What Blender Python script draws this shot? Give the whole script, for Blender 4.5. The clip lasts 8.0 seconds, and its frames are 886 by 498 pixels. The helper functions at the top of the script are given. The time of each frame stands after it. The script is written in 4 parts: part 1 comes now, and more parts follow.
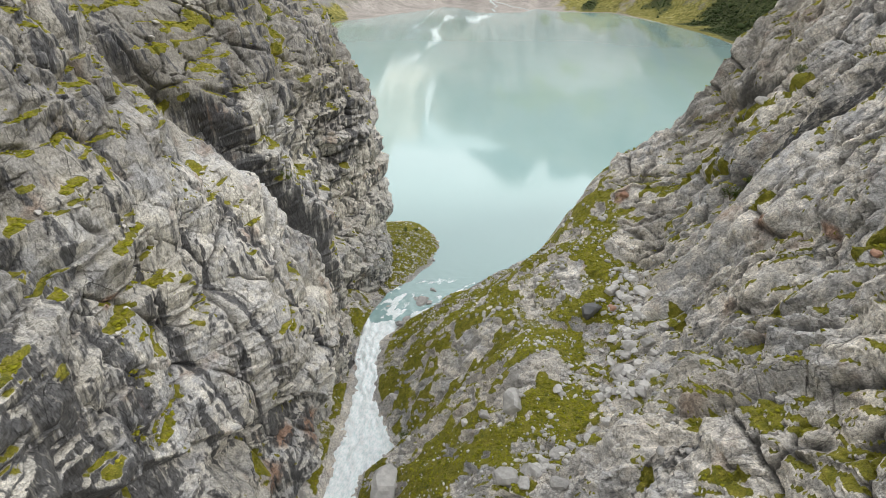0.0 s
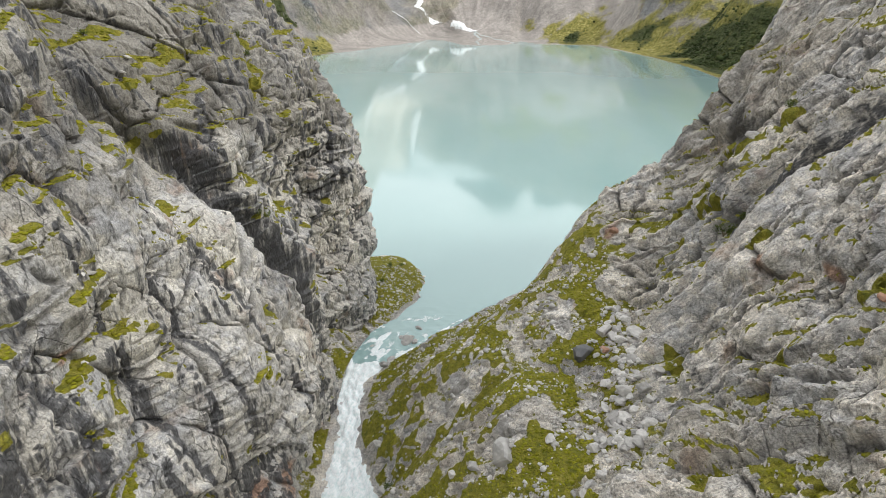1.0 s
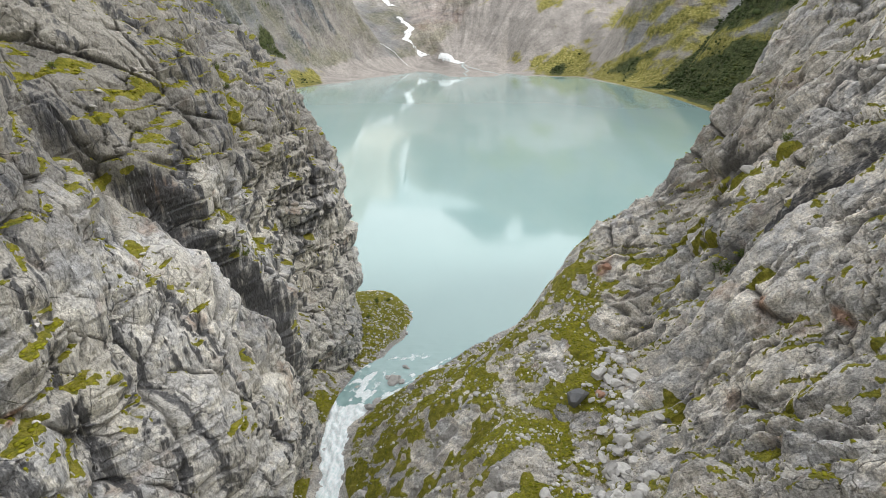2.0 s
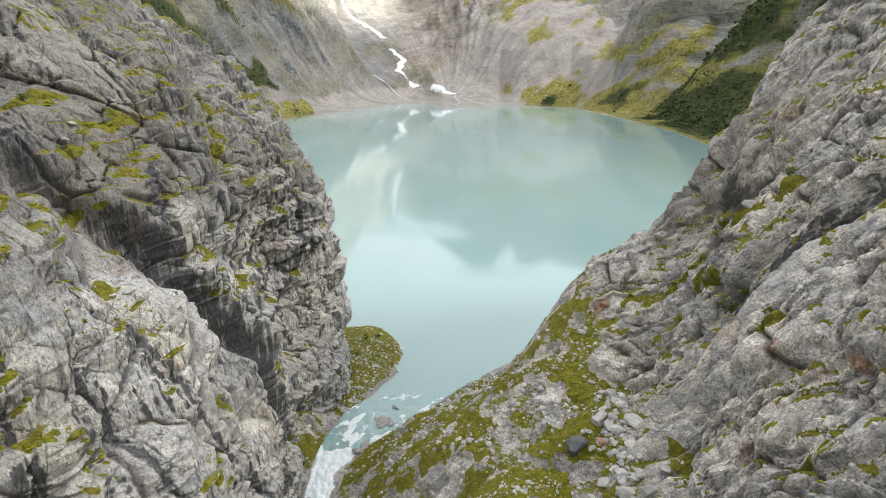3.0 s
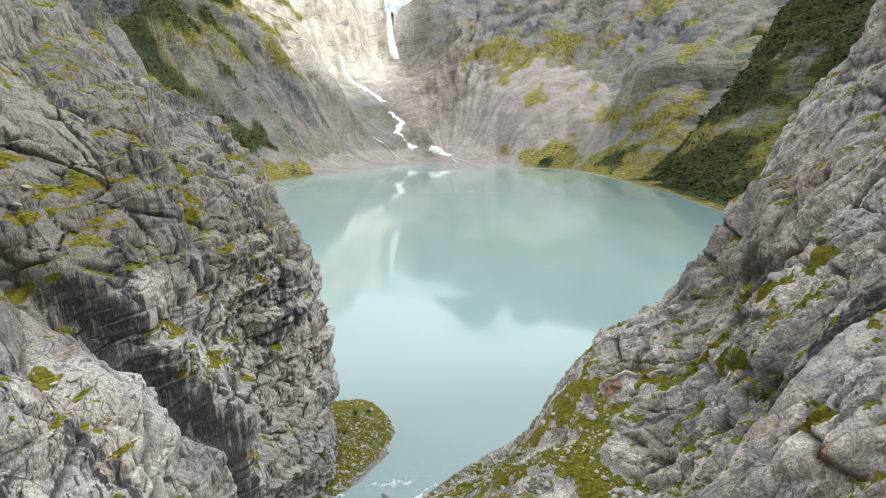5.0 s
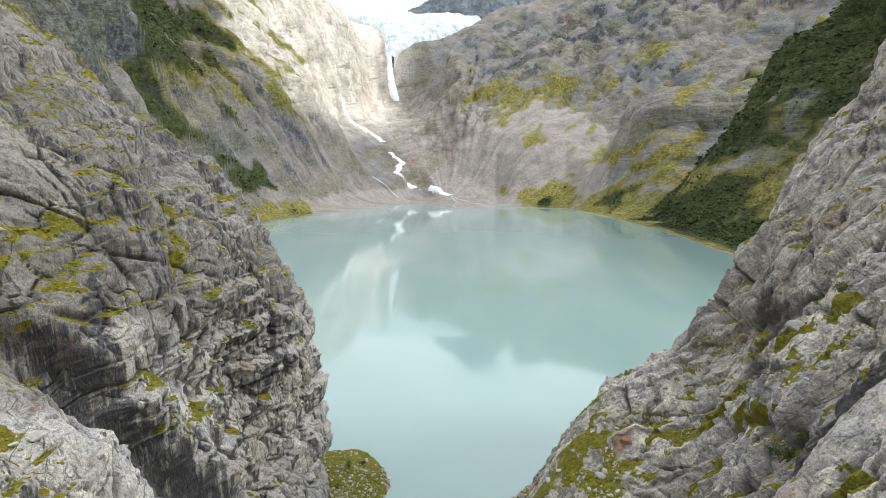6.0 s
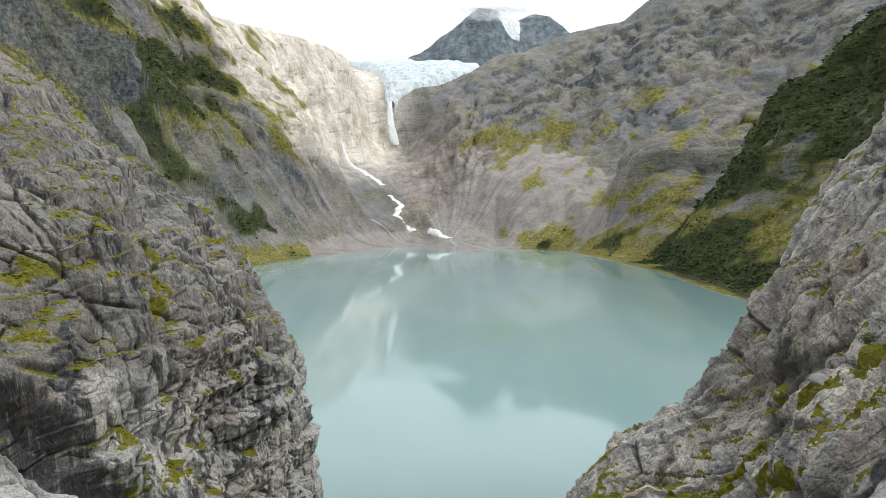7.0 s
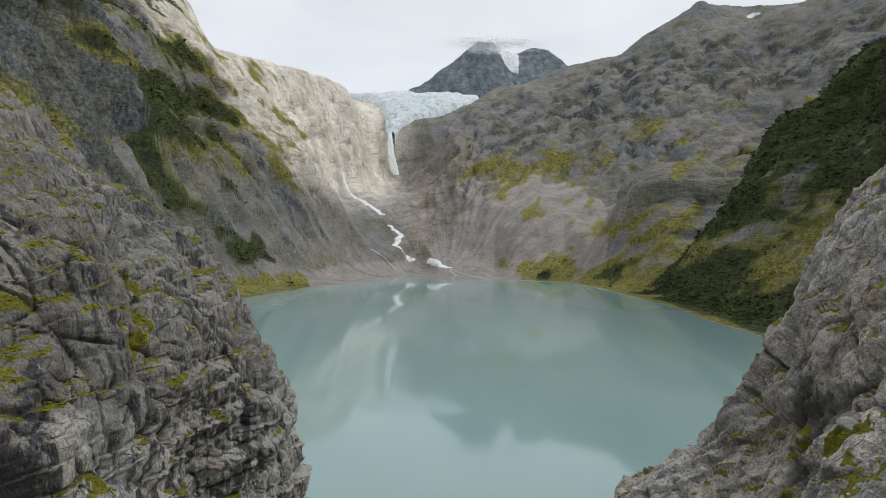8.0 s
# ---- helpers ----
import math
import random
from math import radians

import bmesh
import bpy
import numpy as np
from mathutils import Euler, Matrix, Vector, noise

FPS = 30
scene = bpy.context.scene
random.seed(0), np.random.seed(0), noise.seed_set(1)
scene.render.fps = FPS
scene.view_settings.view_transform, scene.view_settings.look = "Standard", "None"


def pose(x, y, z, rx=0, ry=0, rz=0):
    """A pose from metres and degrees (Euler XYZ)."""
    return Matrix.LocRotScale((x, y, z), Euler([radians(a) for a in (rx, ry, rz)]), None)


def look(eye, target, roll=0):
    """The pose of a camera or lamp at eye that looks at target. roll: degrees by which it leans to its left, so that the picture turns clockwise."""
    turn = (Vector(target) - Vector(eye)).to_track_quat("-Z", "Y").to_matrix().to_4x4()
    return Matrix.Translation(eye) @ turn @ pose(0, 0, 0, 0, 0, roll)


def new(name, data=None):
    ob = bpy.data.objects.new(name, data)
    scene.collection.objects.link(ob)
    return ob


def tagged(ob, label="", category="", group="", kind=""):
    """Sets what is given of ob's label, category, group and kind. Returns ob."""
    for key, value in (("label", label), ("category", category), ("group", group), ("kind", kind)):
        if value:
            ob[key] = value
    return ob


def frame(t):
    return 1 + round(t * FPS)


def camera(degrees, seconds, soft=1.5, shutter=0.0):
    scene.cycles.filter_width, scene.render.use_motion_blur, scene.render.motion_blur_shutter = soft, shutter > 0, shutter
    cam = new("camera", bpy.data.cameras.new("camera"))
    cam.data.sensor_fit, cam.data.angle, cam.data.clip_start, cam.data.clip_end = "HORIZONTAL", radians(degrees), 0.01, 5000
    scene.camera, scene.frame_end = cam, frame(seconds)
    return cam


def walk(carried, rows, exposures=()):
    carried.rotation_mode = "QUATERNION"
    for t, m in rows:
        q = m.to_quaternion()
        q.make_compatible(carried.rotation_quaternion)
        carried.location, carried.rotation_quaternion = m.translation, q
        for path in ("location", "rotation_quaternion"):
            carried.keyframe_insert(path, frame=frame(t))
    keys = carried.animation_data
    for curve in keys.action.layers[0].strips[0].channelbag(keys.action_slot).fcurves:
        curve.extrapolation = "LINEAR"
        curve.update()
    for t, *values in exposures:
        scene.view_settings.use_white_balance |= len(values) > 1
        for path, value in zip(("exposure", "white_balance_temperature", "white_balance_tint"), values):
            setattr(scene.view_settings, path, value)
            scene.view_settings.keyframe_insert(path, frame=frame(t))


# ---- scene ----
cam = camera(72.39, 8.0, soft=0.6)
# seconds, x, y, z, yaw, pitch, roll
ROWS = [
    (0, 0.000, -0.000, 83.696, -0.000, -25.970, 0.005),
    (0.5, 0.196, 2.464, 83.671, -0.670, -24.617, 0.044),
    (1, 0.419, 4.932, 83.618, -1.351, -23.260, 0.063),
    (1.5, 0.680, 7.405, 83.568, -1.943, -21.906, 0.100),
    (3, 1.529, 14.888, 83.307, -3.169, -17.825, 0.247),
    (3.5, 1.799, 17.353, 83.229, -3.341, -16.479, 0.294),
    (4, 2.099, 19.856, 83.115, -3.353, -15.153, 0.350),
    (4.5, 2.405, 22.361, 83.010, -3.341, -13.815, 0.398),
    (6, 3.292, 29.839, 82.755, -3.352, -8.572, 0.478),
    (6.5, 3.596, 32.334, 82.694, -3.360, -6.547, 0.488),
    (7, 3.891, 34.807, 82.650, -3.376, -4.561, 0.565),
    (7.5, 4.173, 37.256, 82.600, -3.378, -2.560, 0.671),
    (8, 4.462, 39.733, 82.541, -3.373, -1.730, 0.665),
]
# seconds, stops, kelvin, tint: the picture darkens and cools as the sky comes into view
EXPOSURES = [(0, 0.05, 6450, 10), (3, 0.0, 6350, 10), (6, -0.06, 6250, 10), (6.5, -0.13, 6200, 9), (7, -0.34, 6200, 9), (7.5, -0.62, 6200, 9), (8, -0.92, 6200, 9)]
walk(cam, [(t, pose(x, y, z, 90 + pitch, 0, yaw) @ pose(0, 0, 0, 0, 0, roll)) for t, x, y, z, yaw, pitch, roll in ROWS], EXPOSURES)
# ---- light ----
world = bpy.data.worlds.new("overcast_sky")
world.use_nodes = True
scene.world = world
wt = world.node_tree
wt.nodes.clear()


def wnode(kind, **settings):
    n = wt.nodes.new(kind)
    for key, value in settings.items():
        n.inputs[key.replace("_", " ")].default_value = value
    return n


SUN_FROM = Vector((0.72, -0.25, 0.68)).normalized()
sky = wt.nodes.new("ShaderNodeTexSky")
sky.sky_type, sky.sun_disc = "NISHITA", False
sky.sun_elevation = math.asin(SUN_FROM.z)
sky.sun_rotation = math.atan2(SUN_FROM.x, SUN_FROM.y)
sky.altitude = 1700
coord = wt.nodes.new("ShaderNodeTexCoord")
stretch = wt.nodes.new("ShaderNodeMapping")
stretch.inputs["Scale"].default_value = (1.6, 1.6, 4.2)
wt.links.new(coord.outputs["Generated"], stretch.inputs["Vector"])
puff = wnode("ShaderNodeTexNoise", Scale=1.7, Detail=7.0, Roughness=0.52, Distortion=0.3)
wt.links.new(stretch.outputs["Vector"], puff.inputs["Vector"])
cloud_ramp = wt.nodes.new("ShaderNodeValToRGB")
cloud_ramp.color_ramp.elements[0].position, cloud_ramp.color_ramp.elements[0].color = 0.32, (8.7, 8.78, 8.85, 1)
cloud_ramp.color_ramp.elements[1].position, cloud_ramp.color_ramp.elements[1].color = 0.66, (10.2, 10.25, 10.2, 1)
wt.links.new(puff.outputs["Fac"], cloud_ramp.inputs["Fac"])
cover = wt.nodes.new("ShaderNodeMix")
cover.data_type = "RGBA"
cover.inputs["Factor"].default_value = 0.88
wt.links.new(sky.outputs["Color"], cover.inputs["A"])
wt.links.new(cloud_ramp.outputs["Color"], cover.inputs["B"])
back = wnode("ShaderNodeBackground", Strength=0.178)
wt.links.new(cover.outputs["Result"], back.inputs["Color"])
wout = wt.nodes.new("ShaderNodeOutputWorld")
wt.links.new(back.outputs["Background"], wout.inputs["Surface"])

sun = new("sun", bpy.data.lights.new("sun", "SUN"))
sun.data.energy, sun.data.angle, sun.data.color = 1.7, radians(12), (1.0, 0.955, 0.89)
sun.matrix_world = look(SUN_FROM * 100, (0, 0, 0))


# ---- noise and surfaces ----
def chance(i, j, k):
    h = (i.astype(np.int64) * 374761393 + j.astype(np.int64) * 668265263 + k * 1274126177) & 0xFFFFFFFF
    h = ((h ^ (h >> 13)) * 1274126177) & 0xFFFFFFFF
    h ^= h >> 16
    return h / 4294967296.0


def grain(u, v, k):
    """Gradient noise, about -0.7 to 0.7."""
    i, j = np.floor(u), np.floor(v)
    x, y = u - i, v - j
    sx, sy = x * x * x * (x * (x * 6 - 15) + 10), y * y * y * (y * (y * 6 - 15) + 10)

    def corner(di, dj):
        a = chance(i + di, j + dj, k) * 6.2831853
        return np.cos(a) * (x - di) + np.sin(a) * (y - dj)

    low = corner(0, 0) * (1 - sx) + corner(1, 0) * sx
    high = corner(0, 1) * (1 - sx) + corner(1, 1) * sx
    return low * (1 - sy) + high * sy


def fbm(u, v, k, octaves=4, gain=0.5):
    total, amp = 0.0, 1.0
    for o in range(octaves):
        total = total + amp * grain(u * 2.03 ** o + 17.3 * o, v * 2.03 ** o + 9.1 * o, k + o)
        amp *= gain
    return total


def ridged(u, v, k, octaves=4):
    total, amp = 0.0, 1.0
    for o in range(octaves):
        total = total + amp * (0.5 - np.abs(grain(u * 2.1 ** o + 5.7 * o, v * 2.1 ** o, k + o)) * 2)
        amp *= 0.5
    return total


def blocks(u, v, k, soft=16.0, tilt=1.6):
    """Slabs of rock: every cell is a tilted facet at its own height. Returns height and the nearness to a joint."""
    i, j = np.floor(u), np.floor(v)
    top, weight = 0.0, 1e-12
    first, second = np.full(u.shape, 9.0), np.full(u.shape, 9.0)
    for di in (-1, 0, 1):
        for dj in (-1, 0, 1):
            ci, cj = i + di, j + dj
            x, y = u - ci - chance(ci, cj, k), v - cj - chance(ci, cj, k + 1)
            d = x * x + y * y
            h = (chance(ci, cj, k + 2) - 0.5) + tilt * ((chance(ci, cj, k + 3) - 0.5) * x + (chance(ci, cj, k + 4) - 0.5) * y)
            w = np.exp(-soft * d)
            top, weight = top + w * h, weight + w
            second = np.minimum(second, np.maximum(first, d))
            first = np.minimum(first, d)
    return top / weight, np.exp(-((np.sqrt(second) - np.sqrt(first)) / 0.09) ** 2)


def slabs(u, v, k, round_off=1.1, tilt=1.0, spread=1.0):
    """Bulging blocks that meet in sharp grooves. Returns height, the nearness to a groove and each block's own shade."""
    i, j = np.floor(u), np.floor(v)
    first, second, shade = np.full(u.shape, -9.0), np.full(u.shape, -9.0), np.zeros(u.shape)
    for di in (-1, 0, 1):
        for dj in (-1, 0, 1):
            ci, cj = i + di, j + dj
            x, y = u - ci - chance(ci, cj, k), v - cj - chance(ci, cj, k + 1)
            own_tone = chance(ci, cj, k + 2)
            h = spread * (own_tone - 0.5) + tilt * ((chance(ci, cj, k + 3) - 0.5) * x + (chance(ci, cj, k + 4) - 0.5) * y) - round_off * (x * x + y * y)
            wins = h > first
            second = np.where(wins, first, np.maximum(second, h))
            shade = np.where(wins, chance(ci, cj, k + 5), shade)
            first = np.where(wins, h, first)
    return first, np.exp(-((first - second) / 0.07) ** 2), shade


def ease(x, a, b):
    t = np.clip((x - a) / (b - a), 0, 1)
    return t * t * (3 - 2 * t)


def worn(a, times=2):
    """Rounds a relief off, as ice has worn it."""
    for _ in range(times):
        for axis in (0, 1):
            p = np.pad(a, [(2, 2) if k == axis else (0, 0) for k in (0, 1)], mode="edge")
            n = a.shape[axis]
            a = sum(np.take(p, np.arange(i, i + n), axis=axis) for i in range(5)) / 5
    return a


def spline(xs, rows, q):
    """Natural cubic spline down the rows, straight beyond the ends."""
    xs, rows, q = np.asarray(xs, float), np.asarray(rows, float), np.asarray(q, float)
    n, h = len(xs), np.diff(np.asarray(xs, float))
    a, b = np.eye(n), np.zeros_like(rows)
    for i in range(1, n - 1):
        a[i, i - 1:i + 2] = h[i - 1], 2 * (h[i - 1] + h[i]), h[i]
        b[i] = 6 * ((rows[i + 1] - rows[i]) / h[i] - (rows[i] - rows[i - 1]) / h[i - 1])
    m = np.linalg.solve(a, b)
    c = np.clip(q, xs[0], xs[-1])
    i = np.clip(np.searchsorted(xs, c) - 1, 0, n - 2)
    s, t, hh = (xs[i + 1] - c)[:, None], (c - xs[i])[:, None], h[i][:, None]
    out = m[i] * s ** 3 / (6 * hh) + m[i + 1] * t ** 3 / (6 * hh) + (rows[i] / hh - m[i] * hh / 6) * s + (rows[i + 1] / hh - m[i + 1] * hh / 6) * t
    first, last = (rows[1] - rows[0]) / h[0], (rows[-1] - rows[-2]) / h[-1]
    return out + np.where((q < xs[0])[:, None], first, last) * (q - c)[:, None]


def sheet(xs, ys, table, qx, qy):
    """The smooth surface over table (rows: ys, columns: xs) at the grid qy by qx."""
    return spline(xs, spline(ys, table, qy).T, qx).T


def blobs(u, v, spots):
    """Soft patches at (u, v, half length, half height) places."""
    out = np.zeros(u.shape)
    for cu, cv, ru, rv in spots:
        out = np.maximum(out, np.exp(-((u - cu) / ru) ** 2 - ((v - cv) / rv) ** 2))
    return out


def grid_normals(p):
    """Unit normals of a grid of places (rows, columns, 3)."""
    a, b = np.gradient(p, axis=1), np.gradient(p, axis=0)
    n = np.cross(a, b)
    return n / np.maximum(np.linalg.norm(n, axis=2, keepdims=True), 1e-9)


def grid_mesh(name, p, marks, flip=False, wrap=False, keep=None, smooth=True):
    """A mesh object from a grid of places; marks: named values for every place; keep: which faces to keep."""
    nr, nc = p.shape[:2]
    k = np.arange(nr * nc).reshape(nr, nc)
    if wrap:
        k = np.concatenate([k, k[:, :1]], axis=1)
    quads = np.stack([k[:-1, :-1], k[:-1, 1:], k[1:, 1:], k[1:, :-1]], axis=-1)
    quads = quads[keep] if keep is not None else quads.reshape(-1, 4)
    if flip:
        quads = quads[:, ::-1]
    me = bpy.data.meshes.new(name)
    me.vertices.add(nr * nc)
    me.vertices.foreach_set("co", p.astype(np.float32).ravel())
    me.loops.add(quads.size)
    me.polygons.add(len(quads))
    me.polygons.foreach_set("loop_start", np.arange(0, quads.size, 4, dtype=np.int32))
    me.loops.foreach_set("vertex_index", quads.astype(np.int32).ravel())
    me.update(calc_edges=True)
    for key, value in marks.items():
        me.attributes.new(key, "FLOAT", "POINT").data.foreach_set("value", np.asarray(value, np.float32).ravel())
    if smooth:
        me.shade_smooth()
    else:
        me.shade_flat()
    return new(name, me)


# ---- materials ----
def material(name):
    m = bpy.data.materials.new(name)
    m.use_nodes = True
    t = m.node_tree
    t.nodes.clear()
    out = t.nodes.new("ShaderNodeOutputMaterial")
    skin = t.nodes.new("ShaderNodeBsdfPrincipled")
    t.links.new(skin.outputs["BSDF"], out.inputs["Surface"])
    return m, t, skin


def noise_node(t, scale, detail=5.0, rough=0.55, stretch=(1, 1, 1), turn=(0, 0, 0), coords="Object"):
    c, m, n = t.nodes.new("ShaderNodeTexCoord"), t.nodes.new("ShaderNodeMapping"), t.nodes.new("ShaderNodeTexNoise")
    m.vector_type = "TEXTURE"
    m.inputs["Scale"].default_value, m.inputs["Rotation"].default_value = [1 / a for a in stretch], [radians(a) for a in turn]
    n.inputs["Scale"].default_value, n.inputs["Detail"].default_value, n.inputs["Roughness"].default_value = scale, detail, rough
    t.links.new(c.outputs[coords], m.inputs["Vector"])
    t.links.new(m.outputs["Vector"], n.inputs["Vector"])
    return n.outputs["Fac"]


def ramp(t, fac, *stops):
    r = t.nodes.new("ShaderNodeValToRGB")
    while len(r.color_ramp.elements) < len(stops):
        r.color_ramp.elements.new(0.5)
    for e, (place, colour) in zip(r.color_ramp.elements, stops):
        e.position, e.color = place, ((colour,) * 3 if isinstance(colour, (int, float)) else colour) + (1,)
    t.links.new(fac, r.inputs["Fac"])
    return r.outputs["Color"]


def mix(t, fac, a, b, mode="MIX"):
    n = t.nodes.new("ShaderNodeMix")
    n.data_type, n.blend_type = "RGBA", mode
    for key, value in (("Factor", fac), ("A", a), ("B", b)):
        if isinstance(value, (int, float)):
            n.inputs[key].default_value = value if key == "Factor" else (value, value, value, 1)
        elif isinstance(value, tuple):
            n.inputs[key].default_value = (*value, 1)
        else:
            t.links.new(value, n.inputs[key])
    return n.outputs["Result"]


def sums(t, op, a, b, clamp=False):
    n = t.nodes.new("ShaderNodeMath")
    n.operation, n.use_clamp = op, clamp
    for key, value in ((0, a), (1, b)):
        if isinstance(value, (int, float)):
            n.inputs[key].default_value = value
        else:
            t.links.new(value, n.inputs[key])
    return n.outputs[0]


def mark(t, name):
    n = t.nodes.new("ShaderNodeAttribute")
    n.attribute_name = name
    return n.outputs["Fac"]


def bump(t, skin, height, strength, distance):
    n = t.nodes.new("ShaderNodeBump")
    n.inputs["Strength"].default_value, n.inputs["Distance"].default_value = strength, distance
    t.links.new(height, n.inputs["Height"])
    t.links.new(n.outputs["Normal"], skin.inputs["Normal"])


def edged(t, value, fine, low, high):
    """A mark whose edge is broken up by fine noise: 0 to 1."""
    return ramp(t, sums(t, "ADD", value, sums(t, "MULTIPLY", sums(t, "SUBTRACT", fine, 0.5), 0.9)), (low, 0.0), (high, 1.0))


def crack_lines(t, scale, turn, wide):
    """Thin joints between long, warped cells: 1 on a joint."""
    c, w, m, v = (t.nodes.new("ShaderNode" + k) for k in ("TexCoord", "TexNoise", "Mapping", "TexVoronoi"))
    w.inputs["Scale"].default_value, w.inputs["Detail"].default_value = scale * 1.4, 4.0
    t.links.new(c.outputs["Object"], w.inputs["Vector"])
    bent = mix(t, 1.0, c.outputs["Object"], mix(t, 1.0, w.outputs["Color"], (0.22 / scale,) * 3, "MULTIPLY"), "ADD")
    m.vector_type = "TEXTURE"
    m.inputs["Rotation"].default_value, m.inputs["Scale"].default_value = [radians(a) for a in turn], (1, 2.6, 1)
    t.links.new(bent, m.inputs["Vector"])
    v.feature = "DISTANCE_TO_EDGE"
    v.inputs["Scale"].default_value = scale
    t.links.new(m.outputs["Vector"], v.inputs["Vector"])
    return ramp(t, v.outputs["Distance"], (0.0, 1.0), (wide, 0.0))


def rock_material(name, turn, fall, cool, warm, dark, flow=1.0):
    """Foliated rock: turn lays its grain, fall the way that water runs down it."""
    m, t, skin = material(name)
    patch = noise_node(t, 0.055, 5, 0.6)
    blotch = noise_node(t, 0.21, 5, 0.6)
    mid = noise_node(t, 0.42, 6, 0.62)
    band = noise_node(t, 0.85, 5, 0.6, (1, 0.16 * flow, 1), turn)
    thin = noise_node(t, 2.8, 5, 0.62, (1, 0.08 * flow, 1), turn)
    hair = noise_node(t, 6.5, 4, 0.6, (1, 0.10 * flow, 1), turn)
    fine = noise_node(t, 3.0, 6, 0.65)
    speck = noise_node(t, 7.5, 5, 0.75)
    base = mix(t, ramp(t, patch, (0.38, 0.0), (0.60, 1.0)), cool, warm)
    base = mix(t, ramp(t, mid, (0.46, 0.0), (0.60, 0.75)), base, tuple(min(1, c * 1.36) for c in warm))
    base = mix(t, ramp(t, blotch, (0.32, 0.45), (0.43, 0.0)), base, tuple(c * 0.66 for c in cool))
    base = mix(t, ramp(t, band, (0.55, 0.0), (0.66, 0.6)), base, dark)
    base = mix(t, ramp(t, thin, (0.56, 0.0), (0.66, 0.5)), base, tuple(c * 0.8 for c in dark))
    base = mix(t, ramp(t, thin, (0.32, 0.6), (0.45, 0.0)), base, tuple(min(1, c * 1.35) for c in cool))
    base = mix(t, ramp(t, noise_node(t, 0.16, 4, 0.55), (0.60, 0.0), (0.74, 0.6)), base, (0.31, 0.19, 0.12))
    base = mix(t, sums(t, "MULTIPLY", edged(t, mark(t, "rust"), mid, 0.35, 0.75), 0.8), base, (0.27, 0.145, 0.085))
    # lichen, with cloud shade on the near rock painted in
    base = mix(t, edged(t, mark(t, "lichen_shade"), mid, 0.3, 0.9), base, mix(t, 0.60, base, (0.165, 0.152, 0.130)))
    base = mix(t, 1.0, base, ramp(t, mark(t, "tone"), (0.22, 0.70), (0.5, 1.0), (0.78, 1.22)), "MULTIPLY")
    base = mix(t, 1.0, base, ramp(t, hair, (0.40, 0.88), (0.5, 1.0), (0.60, 1.08)), "MULTIPLY")
    base = mix(t, 1.0, base, ramp(t, fine, (0.36, 0.64), (0.48, 1.0), (0.64, 1.2)), "MULTIPLY")
    base = mix(t, 1.0, base, ramp(t, speck, (0.38, 0.68), (0.48, 1.0), (0.62, 1.2)), "MULTIPLY")
    groove = 0.0
    for scale, wide, dark_by in ((0.16, 0.006, 0.55), (0.45, 0.010, 0.42), (1.1, 0.022, 0.32)):
        line = crack_lines(t, scale, turn, wide)
        seen = ramp(t, noise_node(t, scale * 0.6, 3, 0.5), (0.45, 0.0), (0.55, dark_by))
        line = sums(t, "MULTIPLY", line, seen)
        base = mix(t, line, base, (0.06, 0.058, 0.055))
        groove = sums(t, "ADD", groove, line)
    base = mix(t, mark(t, "joint"), base, (0.055, 0.053, 0.05))
    runs = noise_node(t, 1.25, 5, 0.6, (1, 0.045, 1), fall)
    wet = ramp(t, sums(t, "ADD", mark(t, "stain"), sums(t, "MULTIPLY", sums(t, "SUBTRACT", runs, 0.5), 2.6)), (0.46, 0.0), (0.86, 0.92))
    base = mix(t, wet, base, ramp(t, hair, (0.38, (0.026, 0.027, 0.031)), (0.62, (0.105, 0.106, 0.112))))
    chalk = ramp(t, noise_node(t, 1.6, 4, 0.6, (1, 0.05, 1), fall), (0.63, 0.0), (0.72, 0.65))
    base = mix(t, sums(t, "MULTIPLY", chalk, mark(t, "stain")), base, (0.62, 0.61, 0.60))
    base = mix(t, edged(t, mark(t, "gravel"), fine, 0.45, 0.6), base, ramp(t, noise_node(t, 1.6, 4, 0.7), (0.3, (0.22, 0.205, 0.185)), (0.7, (0.48, 0.46, 0.43))))
    turf = ramp(t, noise_node(t, 0.9, 6, 0.65), (0.30, (0.095, 0.105, 0.010)), (0.52, (0.205, 0.192, 0.020)), (0.75, (0.33, 0.285, 0.055)))
    turf = mix(t, 1.0, turf, ramp(t, noise_node(t, 7.0, 4, 0.7), (0.3, 0.45), (0.7, 1.45)), "MULTIPLY")
    moss = edged(t, mark(t, "moss"), fine, 0.40, 0.62)
    base = mix(t, moss, base, turf)
    t.links.new(base, skin.inputs["Base Color"])
    t.links.new(ramp(t, wet, (0.0, 0.88), (1.0, 0.38)), skin.inputs["Roughness"])
    skin.inputs["Specular IOR Level"].default_value = 0.35
    height = sums(t, "ADD", sums(t, "ADD", sums(t, "MULTIPLY", speck, 0.11), sums(t, "MULTIPLY", fine, 0.22)), sums(t, "MULTIPLY", band, 0.32))
    height = sums(t, "ADD", height, sums(t, "ADD", sums(t, "MULTIPLY", thin, 0.20), sums(t, "MULTIPLY", hair, 0.05)))
    bump(t, skin, sums(t, "SUBTRACT", height, sums(t, "MULTIPLY", groove, 0.5)), 1.0, 0.75)
    return m


ROCK_WEST = rock_material("grey_gneiss_wall", (-78, 0, 0), (-84, 0, 0), (0.40, 0.40, 0.40), (0.475, 0.452, 0.398), (0.17, 0.165, 0.16))
